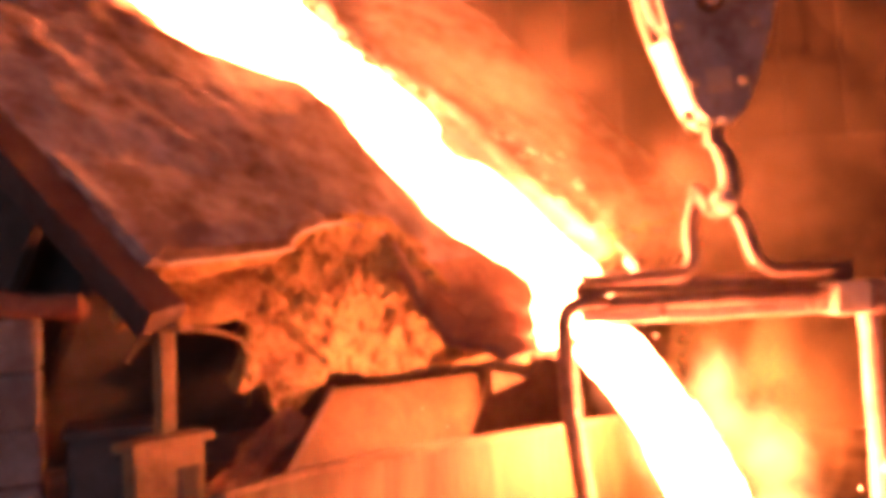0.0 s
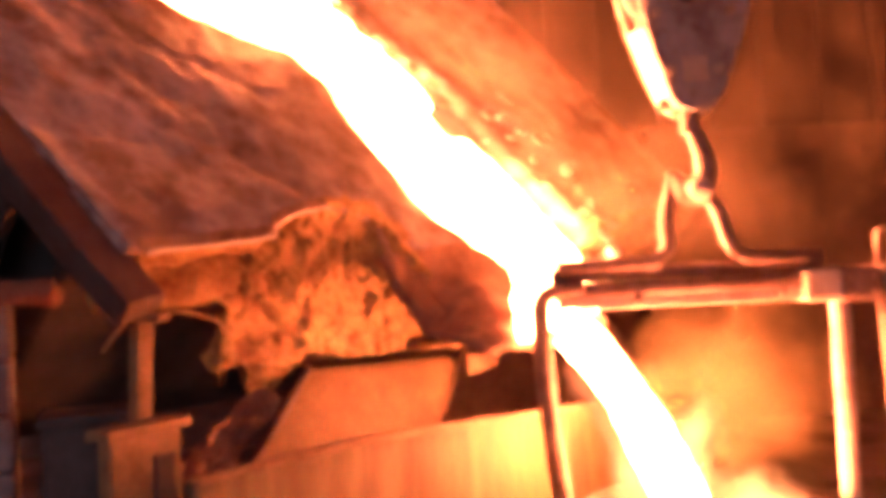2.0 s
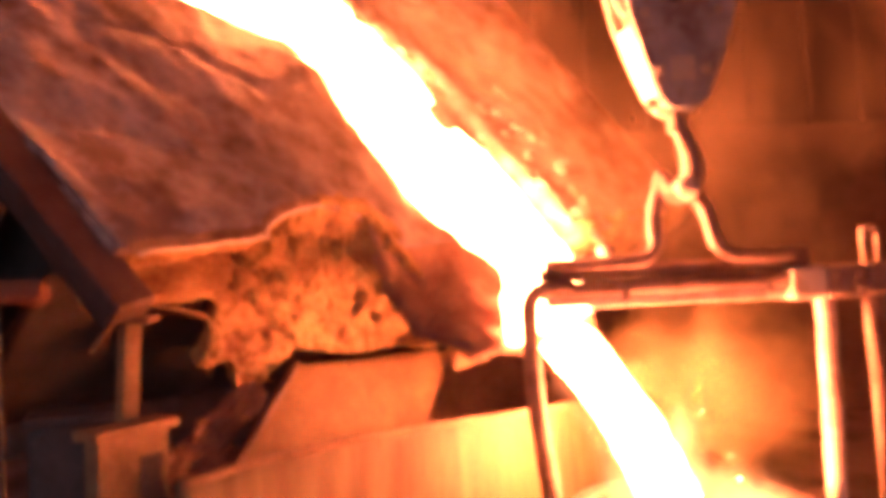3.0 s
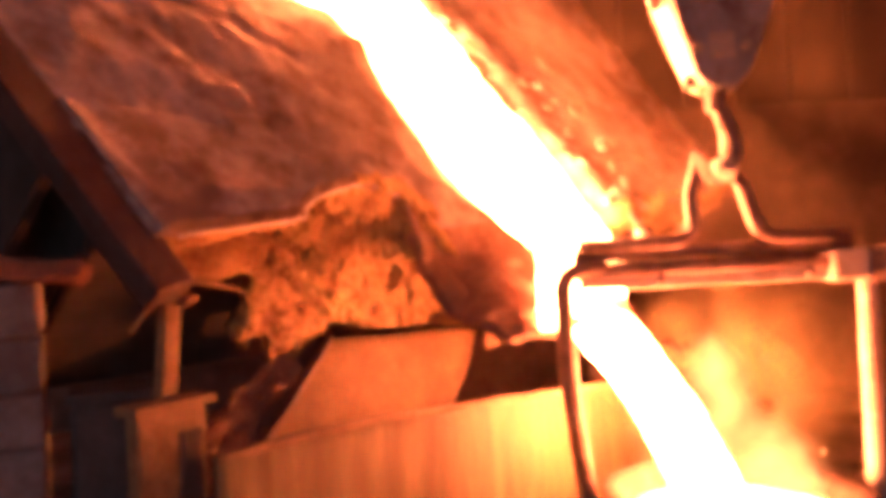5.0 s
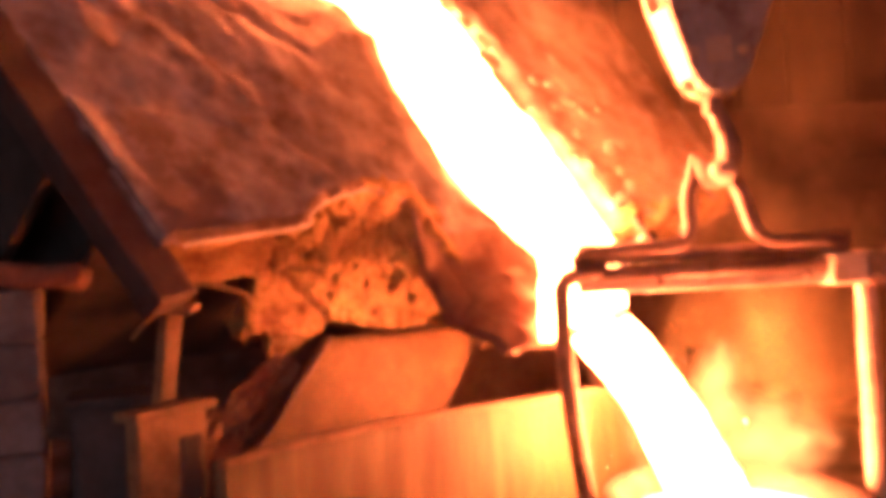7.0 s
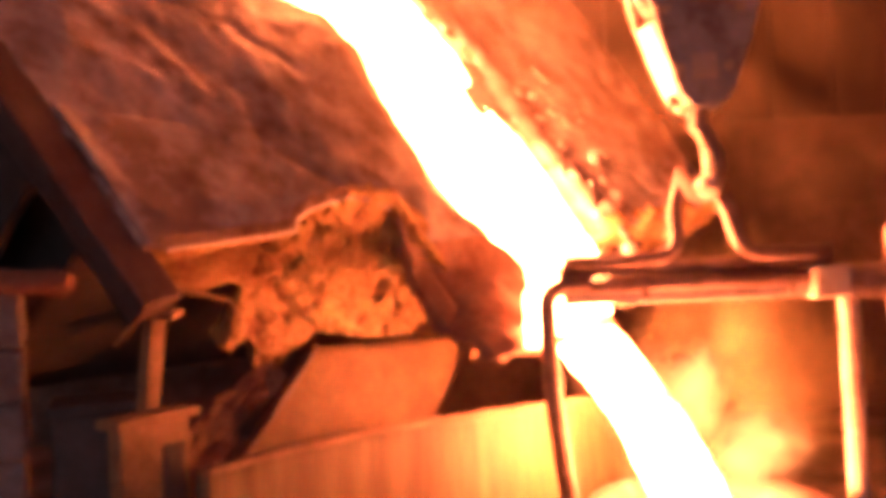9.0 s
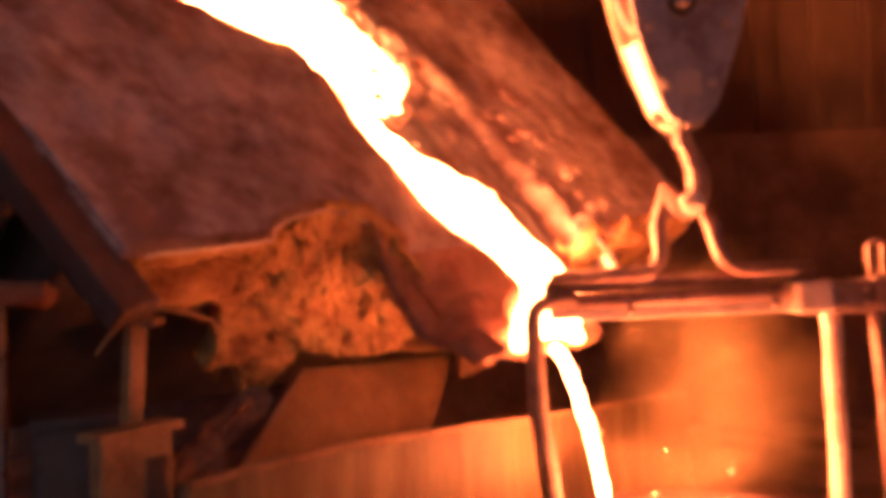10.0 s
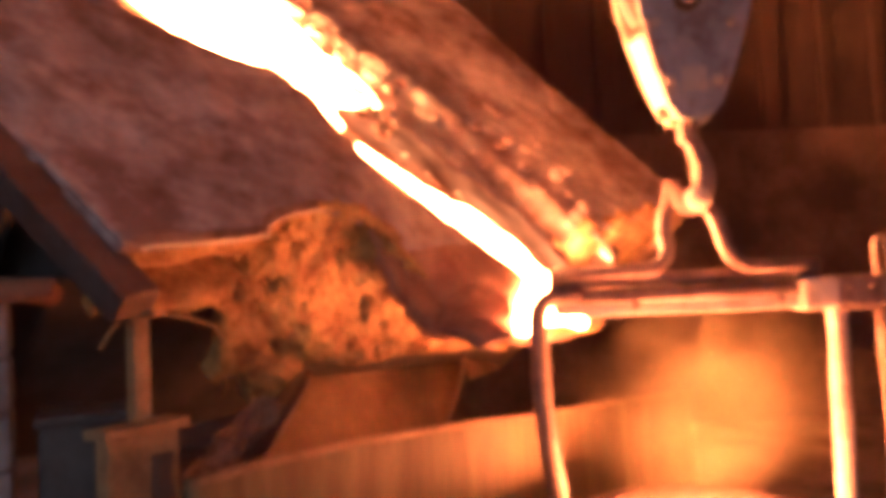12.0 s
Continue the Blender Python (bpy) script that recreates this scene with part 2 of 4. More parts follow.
cladding = tagged(part("cladding", box(HX0, HX1, HY1 + 0.08, HY1 + 0.3, 3.45, HTOP, 0), SHEET), "dark dirty sheet cladding above the masonry wall", "wall", kind="structure")
for k, x in enumerate(steps(-7.6, 7.6, 24)):
    w = 0.06 if k % 3 else 0.12
    part("batten", box(x - w, x + w, HY1 - 0.02, HY1 + 0.09, 3.45, HTOP, 0.01), SHEET, cladding)
tagged(part("wall_west", box(HX0 - 0.3, HX0, HY0, HY1, 0, HTOP, 0.02), WALL), "soot-dark hall wall", "wall", kind="structure")
tagged(part("wall_east", box(HX1, HX1 + 0.3, HY0, HY1, 0, HTOP, 0.02), WALL), "soot-dark hall wall", "wall", kind="structure")
# Unseen wall; its wide gate is added to let in cool fill light.
bm = box(HX0, -7.2, HY0 - 0.3, HY0, 0, HTOP, 0)
box(2.5, HX1, HY0 - 0.3, HY0, 0, HTOP, 0, bm=bm)
box(-7.2, 2.5, HY0 - 0.3, HY0, 6.2, HTOP, 0, bm=bm)
tagged(part("wall_front", bm, WALL), "unseen soot-dark hall wall, gate added for fill light", "wall", kind="structure")
tagged(part("ceiling", box(HX0, HX1, HY0, HY1, HTOP, HTOP + 0.2, 0), SHEET), "dark sheet roof of the foundry hall", "ceiling", kind="structure")

# ---- the tilting furnace ----
# its axle runs level through PIVOT; in its own space x is along the axle, -y the way it pours, z up
PIVOT, HEADING, SLOPE = (0.21, 4.03, 1.44), 50.5, radians(46)
TILT = [(0.0, 0.0), (0.5, 0.84), (1.0, 3.1), (1.5, 3.1), (2.0, 3.7), (2.5, 4.8), (3.0, 6.2), (4.0, 7.6), (5.0, 8.9), (5.5, 10.7), (6.0, 11.6), (6.5, 11.7),
        (7.0, 12.5), (8.0, 12.4), (9.0, 11.4), (9.5, 8.5), (10.0, 6.1), (10.5, 4.0), (11.0, 2.4), (11.5, 0.3), (12.0, -0.7)]


def F(a, s, n):
    """A point of the furnace's space: a along the axle, s down the slope of its deck, n off the deck."""
    d, z = 0.03 + s * math.cos(SLOPE) + n * math.sin(SLOPE), 0.5 - s * math.sin(SLOPE) + n * math.cos(SLOPE)
    return Vector((a, -d, z))


def furnace_pose(angle):
    return pose(*PIVOT, angle, 0, HEADING)


furnace = tagged(new("tilting_furnace"), "tilting melting furnace with slag-crusted deck and rough pouring spout", "furnace")

CENTRE = [(-3.2, -0.40), (-2.2, -0.30), (-1.8, -0.20), (-1.5, -0.10), (-1.3, -0.12), (-0.95, -0.15), (-0.76, -0.06), (-0.5, 0.18), (-0.2, 0.38), (0.0, 0.50), (0.2, 0.56), (0.45, 0.40), (0.67, 0.15), (0.8, 0.15)]
LEFT = [(-3.2, 1.25), (-2.2, 0.92), (-1.8, 0.86), (-1.66, 0.74), (-1.52, 0.34), (-1.4, 0.19), (-1.3, 0.13), (-0.95, 0.12), (-0.76, 0.19), (-0.5, 0.38), (-0.2, 0.48), (0.0, 0.47), (0.2, 0.40), (0.45, 0.45), (0.67, 0.43), (0.8, 0.43)]
RIGHT = [(-3.2, 0.9), (-2.2, 0.85), (-1.8, 0.90), (-1.5, 0.96), (-1.3, 1.02), (-0.95, 1.13), (-0.76, 1.06), (-0.5, 0.86), (-0.2, 0.67), (0.0, 0.57), (0.2, 0.49), (0.45, 0.40), (0.67, 0.45), (0.8, 0.45)]
BANK = [(-1.6, 1.0), (-1.45, 0.55), (-1.3, 0.34), (-0.95, 0.32), (-0.7, 0.5), (0.3, 0.7), (0.5, 1.0)]
BED_DEPTH = [(-1.3, 0.13), (-0.95, 0.085), (-0.7, 0.10), (0.1, 0.10), (0.45, 0.08), (0.67, 0.05)]


def deck_height(a, s):
    c, l, r = lerp(s, CENTRE), lerp(s, LEFT), lerp(s, RIGHT)
    x, bed = a - c, lerp(s, BED_DEPTH)
    lump = 0.028 * fbm((a * 1.6, s * 1.6, 0.3), 5) + 0.012 * fbm((a * 7, s * 7, 2.0), 4)
    vein = noise.noise(Vector((a * 0.9 + 0.25 * s, s * 1.9 + 0.3 * noise.noise(Vector((a * 4, s * 4, 1))), 5.0)))
    lump -= 0.022 * math.exp(-(vein / 0.035) ** 2) * max(0.0, min(1.0, 4 * noise.noise(Vector((a, s, 9.0))) + 0.6))
    if x < 0:
        t = min(1, -x / l)
        h = -bed * (1 - t ** lerp(s, BANK))
        over = max(0, -x - l)
        h += 0.03 * math.exp(-((over - 0.12) / 0.16) ** 2) * lerp(s, [(-1.9, 0.3), (-1.2, 1.4), (-0.6, 0.7), (-0.3, 0.0)])
        h -= 0.15 * min(1.0, over / 0.5) ** 2 * max(0.0, min(1.0, (s + 0.2) / 0.35)) * max(0.0, min(1.0, (a + 0.85) / 0.25))
        return h + lump * (0.4 + 0.6 * t)
    t = min(1, x / r)
    h = -bed + (bed + 0.02) * t ** lerp(s, BANK)
    over = max(0, x - r)
    lobe = min(1.0, over / 0.08) * 0.05 * math.exp(-((over - 0.10) / 0.13) ** 2) * (1 + 0.8 * noise.noise(Vector((a * 2.1, s * 2.6, 7.0))))
    ridge = (0.44 * min(1.0, over / max(0.3, DECK_RIGHT - 0.1 - c - r)) ** 0.9 + lobe) * max(0.0, min(1.0, (0.75 - s) / 0.7))
    return h + ridge + lump * (0.5 + t) * (0.45 + 0.55 * math.exp(-over / 0.2))


def chute_edge(a):
    """How far the spout reaches down the slope at a."""
    return 0.66 + 0.02 * fbm((a * 4, 0.0, 5.0))


DECK_RIGHT = 2.42
FRONT = [(-2.2, 0.14), (-1.95, 0.10), (-1.62, 0.05), (-1.33, 0.0), (-1.30, -0.05), (-1.2, -0.11), (-0.95, -0.19), (-0.62, -0.16), (-0.4, 0.0)]


def front_edge(a):
    """How far the deck's front edge stands off the straight line, in s."""
    return lerp(a, FRONT)


def deck_left(s):
    return -1.93 - 0.27 * (0.1 - s)


def deck_point(u, v):
    s = -3.2 + 3.2 * v
    a = deck_left(s) + (DECK_RIGHT - deck_left(s)) * u
    s += front_edge(a) * v ** 6
    return F(a, s, deck_height(a, s))


deck = sheet("deck", deck_point, steps(0, 1, 240), steps(0, 1, 190), SLAG, furnace, "grey slag-crusted sloping deck", 0.02, F(0, 0, -1) - F(0, 0, 0))
def plate_point(u, v):
    s = -0.50 + 0.50 * v
    a = deck_left(s) + 0.008 + (-0.98 - 0.3 * (1 - v) - deck_left(s)) * u
    s += front_edge(a) * v
    proud = min(1.0, 1.4 * v + max(0.0, 0.10 - u) * 8)
    return F(a, s, -0.012 + 0.030 * proud + max(0.0, deck_height(a, s)) + 0.008 * fbm((a * 5, s * 5, 8)))


sheet("deck_plate", plate_point, steps(0, 1, 50), steps(0, 1, 24), SLAG, deck, "warped plate lying on the deck", 0.012, F(0, 0, -1) - F(0, 0, 0))
A0, A1 = -0.60, 1.05


def spout_width(s):
    return A0 + 0.12 * max(0, s) / 0.67, A1 - 0.45 * max(0, s) / 0.67


def spout_top(u, v):
    s = v * chute_edge(u)
    a0, a1 = spout_width(s)
    a = a0 + (a1 - a0) * u
    return F(a, s, deck_height(a, s))


spout = sheet("spout_bed", spout_top, steps(0, 1, 80), steps(0, 1, 50), SCORCHED, furnace, "scorched spout bed", 0.05, F(0, 0, -1) - F(0, 0, 0))


# rough rammed lining on the flank and underside of the spout
UNDER = [(-0.05, -0.86), (0.04, -0.79), (0.16, -0.66), (0.26, -0.56), (0.36, -0.40), (0.5, -0.16), (0.62, -0.06), (0.7, -0.03)]


def trough_side(s, v):
    a0, _ = spout_width(s)
    top = deck_height(a0, s) + 0.004
    low = lerp(s, [(-0.2, -0.10), (0.1, -0.13), (0.45, -0.13), (0.66, -0.07)])
    n = top + (low - top) * v
    return F(a0 + 0.10 * v * v + 0.015 * fbm((s * 6, n * 6, 3), 4), s, n)


sheet("trough_side", trough_side, steps(-0.2, 0.665, 60), steps(0, 1, 24), SCORCHED, furnace, "smooth scorched side of the spout trough", 0.05, F(1, 0, 0) - F(0, 0, 0))

# rough packing that carries the trough: from a top line to a hanging lower line, (share, a, s, n)
PACK_TOP = [(0, -1.22, -0.20, -0.06), (0.12, -1.06, -0.15, 0.0), (0.25, -0.86, -0.18, 0.03), (0.42, -0.64, -0.17, 0.03), (0.56, -0.52, -0.01, -0.035), (0.70, -0.36, 0.134, -0.10), (0.80, -0.20, 0.218, -0.218), (0.92, 0.0, 0.34, -0.254), (1, 0.15, 0.322, -0.18)]
PACK_LOW = [(0, -1.20, -0.20, -0.40), (0.08, -1.10, -0.12, -0.46), (0.16, -0.98, -0.03, -0.56), (0.26, -0.76, 0.08, -0.66), (0.36, -0.62, 0.085, -0.72), (0.48, -0.42, 0.088, -0.744), (0.60, -0.26, 0.127, -0.713), (0.75, -0.08, 0.182, -0.596), (0.87, 0.08, 0.233, -0.44), (0.94, 0.17, 0.344, -0.377), (1, 0.25, 0.447, -0.354)]


def along(u, table):
    return [lerp(u, [(row[0], row[k]) for row in table]) for k in (1, 2, 3)]


def crumble(a, n, s):
    """Pits and crumbs of the burnt lining."""
    p = Vector((a, n, s))
    pit = max(0.0, noise.noise(p * 15 + Vector((3, 1, 0))) - 0.12) + 0.7 * max(0.0, noise.noise(p * 31) - 0.10)
    return 0.014 * fbm(p * 11, 4) - 0.075 * pit


def packing(u, v):
    p, q = along(u, PACK_TOP), along(u, PACK_LOW)
    a, s, n = [x + (y - x) * v for x, y in zip(p, q)]
    out = 0.045 * math.sin(math.pi * v) + 0.025 * fbm((a * 4, n * 4, 3), 3) + crumble(a, n, s)
    hollow = math.exp(-((v - 0.34 - 0.05 * noise.noise(Vector((a * 5, 2, 0)))) / 0.09) ** 2) * lerp(u, [(0.0, 1.0), (0.34, 0.9), (0.46, 0.0)])
    out -= 0.09 * hollow * max(0.25, 0.75 + 0.8 * noise.noise(Vector((a * 11, 4.5, 0))))
    out += 0.035 * math.exp(-((v - 0.95) / 0.05) ** 2) * lerp(u, [(0.3, 0.0), (0.4, 1.0)])
    return F(a - 0.55 * out, s + 0.8 * out, n + 0.02 * fbm((a * 8, 5, 5)) * v)


sheet("spout_packing", packing, steps(0, 1, 200), steps(0, 1, 130), LINING, furnace, "crumbly scorched packing under the spout", 0.06, F(0.6, -0.8, 0) - F(0, 0, 0))


def belly(s, u):
    a0, a1 = spout_width(s)
    a = a0 + 0.4 + (a1 - a0 - 0.4) * u
    return F(a, s, lerp(s, UNDER) + 0.03 * fbm((s * 5, 1, 1)) * (1 - u) + 0.03 * fbm((a * 4, s * 4, 9)))


sheet("spout_belly", belly, steps(-0.06, 0.66, 30), steps(0.02, 1, 40), LINING, furnace, "", 0.05, F(0, 0, 1) - F(0, 0, 0))

# front wall under the deck's edge
HANG = [(-1.95, -0.42), (-1.7, -0.40), (-1.3, -0.46), (-1.2, -0.52), (-1.1, -0.72), (-1.02, -0.98), (-0.95, -1.02), (-0.86, -0.96), (-0.78, -1.05), (-0.66, -1.24), (-0.58, -1.22), (-0.5, -0.95), (-0.4, -0.9)]


def front(a, v):
    bottom = lerp(a, HANG) + 0.02 * fbm((a * 9, 2, 2))
    n = -0.025 + (bottom + 0.025) * v
    rough = lerp(a, [(-1.6, 0.25), (-1.15, 1.0)]) * lerp(n, [(-0.42, 1.0), (-0.2, 0.5)])
    pit = 0.03 * fbm((a * 4, n * 4, 6), 4) + crumble(a, n, 0.4) * rough
    ledge = 0.05 * math.exp(-((n + 0.39) / 0.05) ** 2) + 0.05 * math.exp(-((n + 0.08) / 0.06) ** 2) - 0.26 * math.exp(-((n + 0.25) / 0.06) ** 2)
    hang = max(0.0, -n - 0.45)
    return F(a - 0.42 * hang, -0.06 + 0.29 * hang + pit + ledge + front_edge(a) * math.exp(-max(0.0, -n - 0.1) * 4), n + 0.42 * hang)


sheet("front_lining", front, steps(-1.86, -0.42, 170), steps(0, 1, 100), FRONT_LINING, furnace, "crumbling scorched front lining", 0.09, F(0, -1, 0) - F(0, 0, 0))

# thin bent plate along the front edge of the deck
sheet("edge_plate", lambda a, v: F(a, front_edge(a) + 0.03 - 0.045 * v + 0.008 * fbm((a * 6, 0, 0)), 0.035 + 0.01 * v + max(0.0, deck_height(a, front_edge(a))) + 0.008 * fbm((a * 4, v, 3))), steps(-1.93, -0.93, 90), steps(0, 1, 6), EDGE_PLATE, deck, "thin warped edge plate of scaled steel", 0.009, F(0, 0, -1) - F(0, 0, 0))
# Thin pale rod draws the light caught along the plate's edge.
bar("lit_lip", [F(a, front_edge(a) + 0.034 + 0.008 * fbm((a * 6, 0, 0)), 0.030 + max(0.0, deck_height(a, front_edge(a))) + 0.012 * fbm((a * 9, 2, 3))) for a in steps(-1.90, -0.93, 70)], 0.007, BLOCK_EDGE, deck, "thin lip coloured pale as light caught on the edge", 6)

bar("strap", [F(-1.62, -0.02, -0.42), F(-1.45, 0.0, -0.44), F(-1.30, 0.0, -0.50), F(-1.18, 0.0, -0.64), F(-1.08, 0.0, -0.82), F(-1.02, 0.0, -0.98)], 0.008, STEEL_RUST, furnace, "thin warped strap", 6)

# side beam, its cap and the leg under it
part("side_beam", box(-0.15, 0.0, -0.28, 3.3, -0.12, -0.01, 0.012, 3, 0.01, m=Matrix.Translation(F(-1.95, 0, 0)) @ Matrix.Rotation(SLOPE, 4, "X") @ Matrix.Rotation(0.265, 4, "Z")), STEEL_DARK, furnace, "dark steel side beam")
part("shell", box(-1.9, 2.2, 0.22, 3.1, -1.5, -0.08, 0.03, 2, 0.02, m=Matrix.Translation(F(0, 0, 0)) @ Matrix.Rotation(SLOPE, 4, "X")), STEEL_BLACK, furnace, "dark scaled steel shell")
part("side_wall", box(-0.06, 0.0, 0.4, 3.2, -1.4, -0.1, 0.01, 2, 0.01, m=Matrix.Translation(F(-1.93, 0, 0)) @ Matrix.Rotation(SLOPE, 4, "X") @ Matrix.Rotation(0.265, 4, "Z")), STEEL_BLACK, furnace)
part("far_beam", box(2.30, 2.42, -0.05, 3.2, -0.3, 0.46, 0.02, 2, 0.02, m=Matrix.Translation(F(0, 0, 0)) @ Matrix.Rotation(SLOPE, 4, "X")), STEEL_RUST, furnace, "far side cheek of the deck")

# lower apron plate of the furnace, with its stiffener
PLATE_TOP = [(0.0, -0.125), (0.35, -0.15), (0.7, -0.165), (0.92, -0.175), (1.0, -0.19)]


def lower_plate(u, v):
    """u along the top edge, v down; it bellies out and its ends lean."""
    x = -0.72 + 1.27 * u - 0.95 * v * (1 - u) - 0.85 * v * u
    return Vector((x, 0.40 - 0.16 * math.sin(v * math.pi / 2) + 0.04 * (1 - v) ** 3, lerp(u, PLATE_TOP) - 0.75 * v + 0.005 * fbm((u * 6, v * 4, 1))))


sheet("lower_plate", lower_plate, steps(0, 1, 50), steps(0, 1, 24), SCALED_PLATE, furnace, "curved scorched lower plate", 0.02, (0, 1, 0))
sheet("return_plate", lambda u, v: lower_plate(1.0, v) + Vector((0.02 + 1.1 * u, 0.02 + 0.75 * u, -0.05 * u + 0.004 * fbm((u * 5, v * 5, 6)))), steps(0, 1, 20), steps(0, 1, 12), SCALED_PLATE, furnace, "scorched return of the lower plate", 0.02, (0, 1, 0))
sheet("flap", lambda u, v: Vector((0.42 + 0.26 * u, 0.30 - 0.05 * u * v, -0.15 - 0.05 * u - v * 0.13 * (1 - 0.75 * u))), steps(0, 1, 10), steps(0, 1, 6), STEEL_RUST, furnace, "torn bent corner of the lower plate", 0.012, (0, 1, 0))
stiffener = [lower_plate(0, v) + Vector((-0.01, -0.03, 0.0)) for v in steps(-0.02, 0.75, 8)]
bar("stiffener", stiffener, 0.017, STEEL_DARK, furnace, "dark diagonal stiffener", 8)


def torn_lining(u, v):
    p = stiffener[0] + (stiffener[-1] - stiffener[0]) * (0.22 + 0.78 * u)
    width = 0.10 + 0.30 * u + 0.14 * noise.noise(Vector((u * 5, 1, 2))) + 0.06 * noise.noise(Vector((u * 17, 4, 2)))
    back = 0.05 + 0.08 * v + 0.04 * fbm((u * 4, v * 3, 4)) - 1.0 * crumble(0.5 * u, 0.3 * v, 2.0)
    return p + Vector((-0.02 - width * v + 0.9 * back * 0.4, back, 0.06 * v * (1 - u) + 0.03 * fbm((u * 5, v * 4, 9))))


sheet("torn_lining", torn_lining, steps(0, 1, 80), steps(0, 1, 40), SCORCHED, furnace, "ragged scorched lining beside the stiffener", 0.02, (0, 1, 0))

# ---- metal on the deck ----
deck_metal = tagged(new("molten_metal"), "white-hot liquid metal running down the spout", "molten metal")


def melt_sheet(a_rel, s):
    l, r = lerp(s, LEFT) * 1.02, lerp(s, RIGHT) * 1.02
    a = lerp(s, CENTRE) + (a_rel * l if a_rel < 0 else a_rel * r)
    return F(a, s, 0.012 * fbm((a * 3, s * 1.2, 4), 3) + lerp(s, [(-1.7, 0.115), (-1.45, 0.085), (-1.2, 0.05), (0.2, 0.05), (0.66, 0.085)]) * (1 - abs(a_rel) ** 6.0))


sheet("surface", melt_sheet, steps(-1, 1, 40), steps(-3.2, 0.55, 120), MELT, deck_metal, "", 0.006, F(0, 0, -1) - F(0, 0, 0))

rng = random.Random(21)


def lump(name, where, size, mat, parent, label, seed):
    bm = bmesh.new()
    bmesh.ops.create_icosphere(bm, subdivisions=3, radius=1)
    for v in bm.verts:
        v.co *= 1 + 0.28 * noise.noise(v.co * 1.7 + Vector((seed, 0, 0))) + 0.2 * noise.noise(v.co * 4 + Vector((seed, 3, 0)))
        v.co = Vector((v.co.x * size[0], v.co.y * size[1], v.co.z * size[2]))
    bmesh.ops.transform(bm, matrix=Matrix.Translation(where) @ Matrix.Rotation(SLOPE, 4, "X") @ Matrix.Rotation(seed, 4, "Z"), verts=bm.verts)
    return part(name, bm, mat, parent, label, True)


for k in range(26):
    s = -2.9 + 1.55 * k / 25
    a = lerp(s, CENTRE) + lerp(s, RIGHT) * rng.uniform(0.72, 1.12) + 0.04
    size = rng.uniform(0.03, 0.08)
    lump("hot_crust", F(a, s, 0.03 + rng.uniform(0.0, 0.05)), (size, size * rng.uniform(1.0, 2.4), size * rng.uniform(0.4, 0.8)), SKIN if k % 3 else SLAG, furnace, "ragged crust glowing yellow at its edges", k * 1.7)

for k in range(16):
    s = -1.55 + 0.55 * k / 15
    a = lerp(s, CENTRE) + lerp(s, RIGHT) * rng.uniform(0.28, 0.62)
    size = rng.uniform(0.018, 0.05)
    lump("hot_crust", F(a, s, max(deck_height(a, s), -0.02) + rng.uniform(0.0, 0.035)), (size, size * rng.uniform(1.0, 2.2), size * rng.uniform(0.5, 0.8)), SKIN if k % 2 else SLAG, furnace, "ragged crust glowing yellow at its edges", 90 + k * 1.3)


def bank_skin(u, s):
    """Skin left by the metal on the far bank of the run."""
    share = 0.10 + (lerp(s, [(-1.35, 0.45), (-0.9, 0.62), (-0.3, 0.85), (0.3, 0.7)]) + 0.10 * noise.noise(Vector((s * 4, 2, 8))) - 0.10) * u
    a = lerp(s, CENTRE) + lerp(s, RIGHT) * share
    return F(a, s, deck_height(a, s) + 0.006 - 0.02 * max(0.0, u - 0.9))


sheet("cooling_skin", bank_skin, steps(0, 1, 40), steps(-1.35, 0.30, 80), BANK_SKIN, furnace, "dull orange skin left on the bank", 0.004, F(0, 0, -1) - F(0, 0, 0))
for k in range(34):
    s = -0.85 + 1.15 * k / 33 + rng.uniform(-0.02, 0.02)
    a = lerp(s, CENTRE) + lerp(s, RIGHT) * (rng.uniform(0.17, 0.36) if k % 4 else rng.uniform(0.0, 0.2))
    size = rng.uniform(0.006, 0.02)
    lump("dross_crumb", F(a, s, deck_height(a, s) + 0.3 * size), (size, size * rng.uniform(1.0, 2.0), size * 0.7), SKIN if k % 3 else SLAG, furnace, "", k * 1.9)


def far_packing(a, v):
    """Rough lining under the deck's front edge beyond the spout."""
    top = deck_height(a, -0.02) + 0.02
    n = top - (top + 0.42) * v
    out = 0.05 * math.sin(math.pi * min(1.0, 2.2 * v)) + crumble(a, n, 1.7) * lerp(v, [(0.0, 1.3), (0.45, 0.8), (0.6, 0.15)]) - 0.10 * max(0.0, v - 0.45)
    return F(a, 0.0 + out, n + 0.05 * noise.noise(Vector((a * 6, 3, 3))) * (1 - v))


sheet("far_packing", far_packing, steps(0.98, 2.40, 130), steps(0, 1, 60), LINING, furnace, "crumbly lining under the far front edge", 0.06, F(0, -1, 0) - F(0, 0, 0))
part("gusset_plate", box(-0.025, 0.025, -0.09, 0.09, -0.11, 0.11, 0.006, m=Matrix.Translation(F(1.52, 0.10, -0.05)) @ Matrix.Rotation(0.5, 4, "Y")), STEEL_BLACK, furnace, "small dark gusset")


def lip_film(u, s):
    left, right = lerp(s, [(0.28, 0.30), (0.45, 0.0), (0.655, -0.27)]), lerp(s, [(0.28, 0.62), (0.655, 0.42)])
    a = left + (right - left) * u
    return F(a, s, deck_height(a, s) + 0.022)


sheet("lip_film", lip_film, steps(0, 1, 24), steps(0.28, 0.655, 16), MELT, furnace, "film of liquid metal on the spout's lip", 0.01, F(0, 0, -1) - F(0, 0, 0))
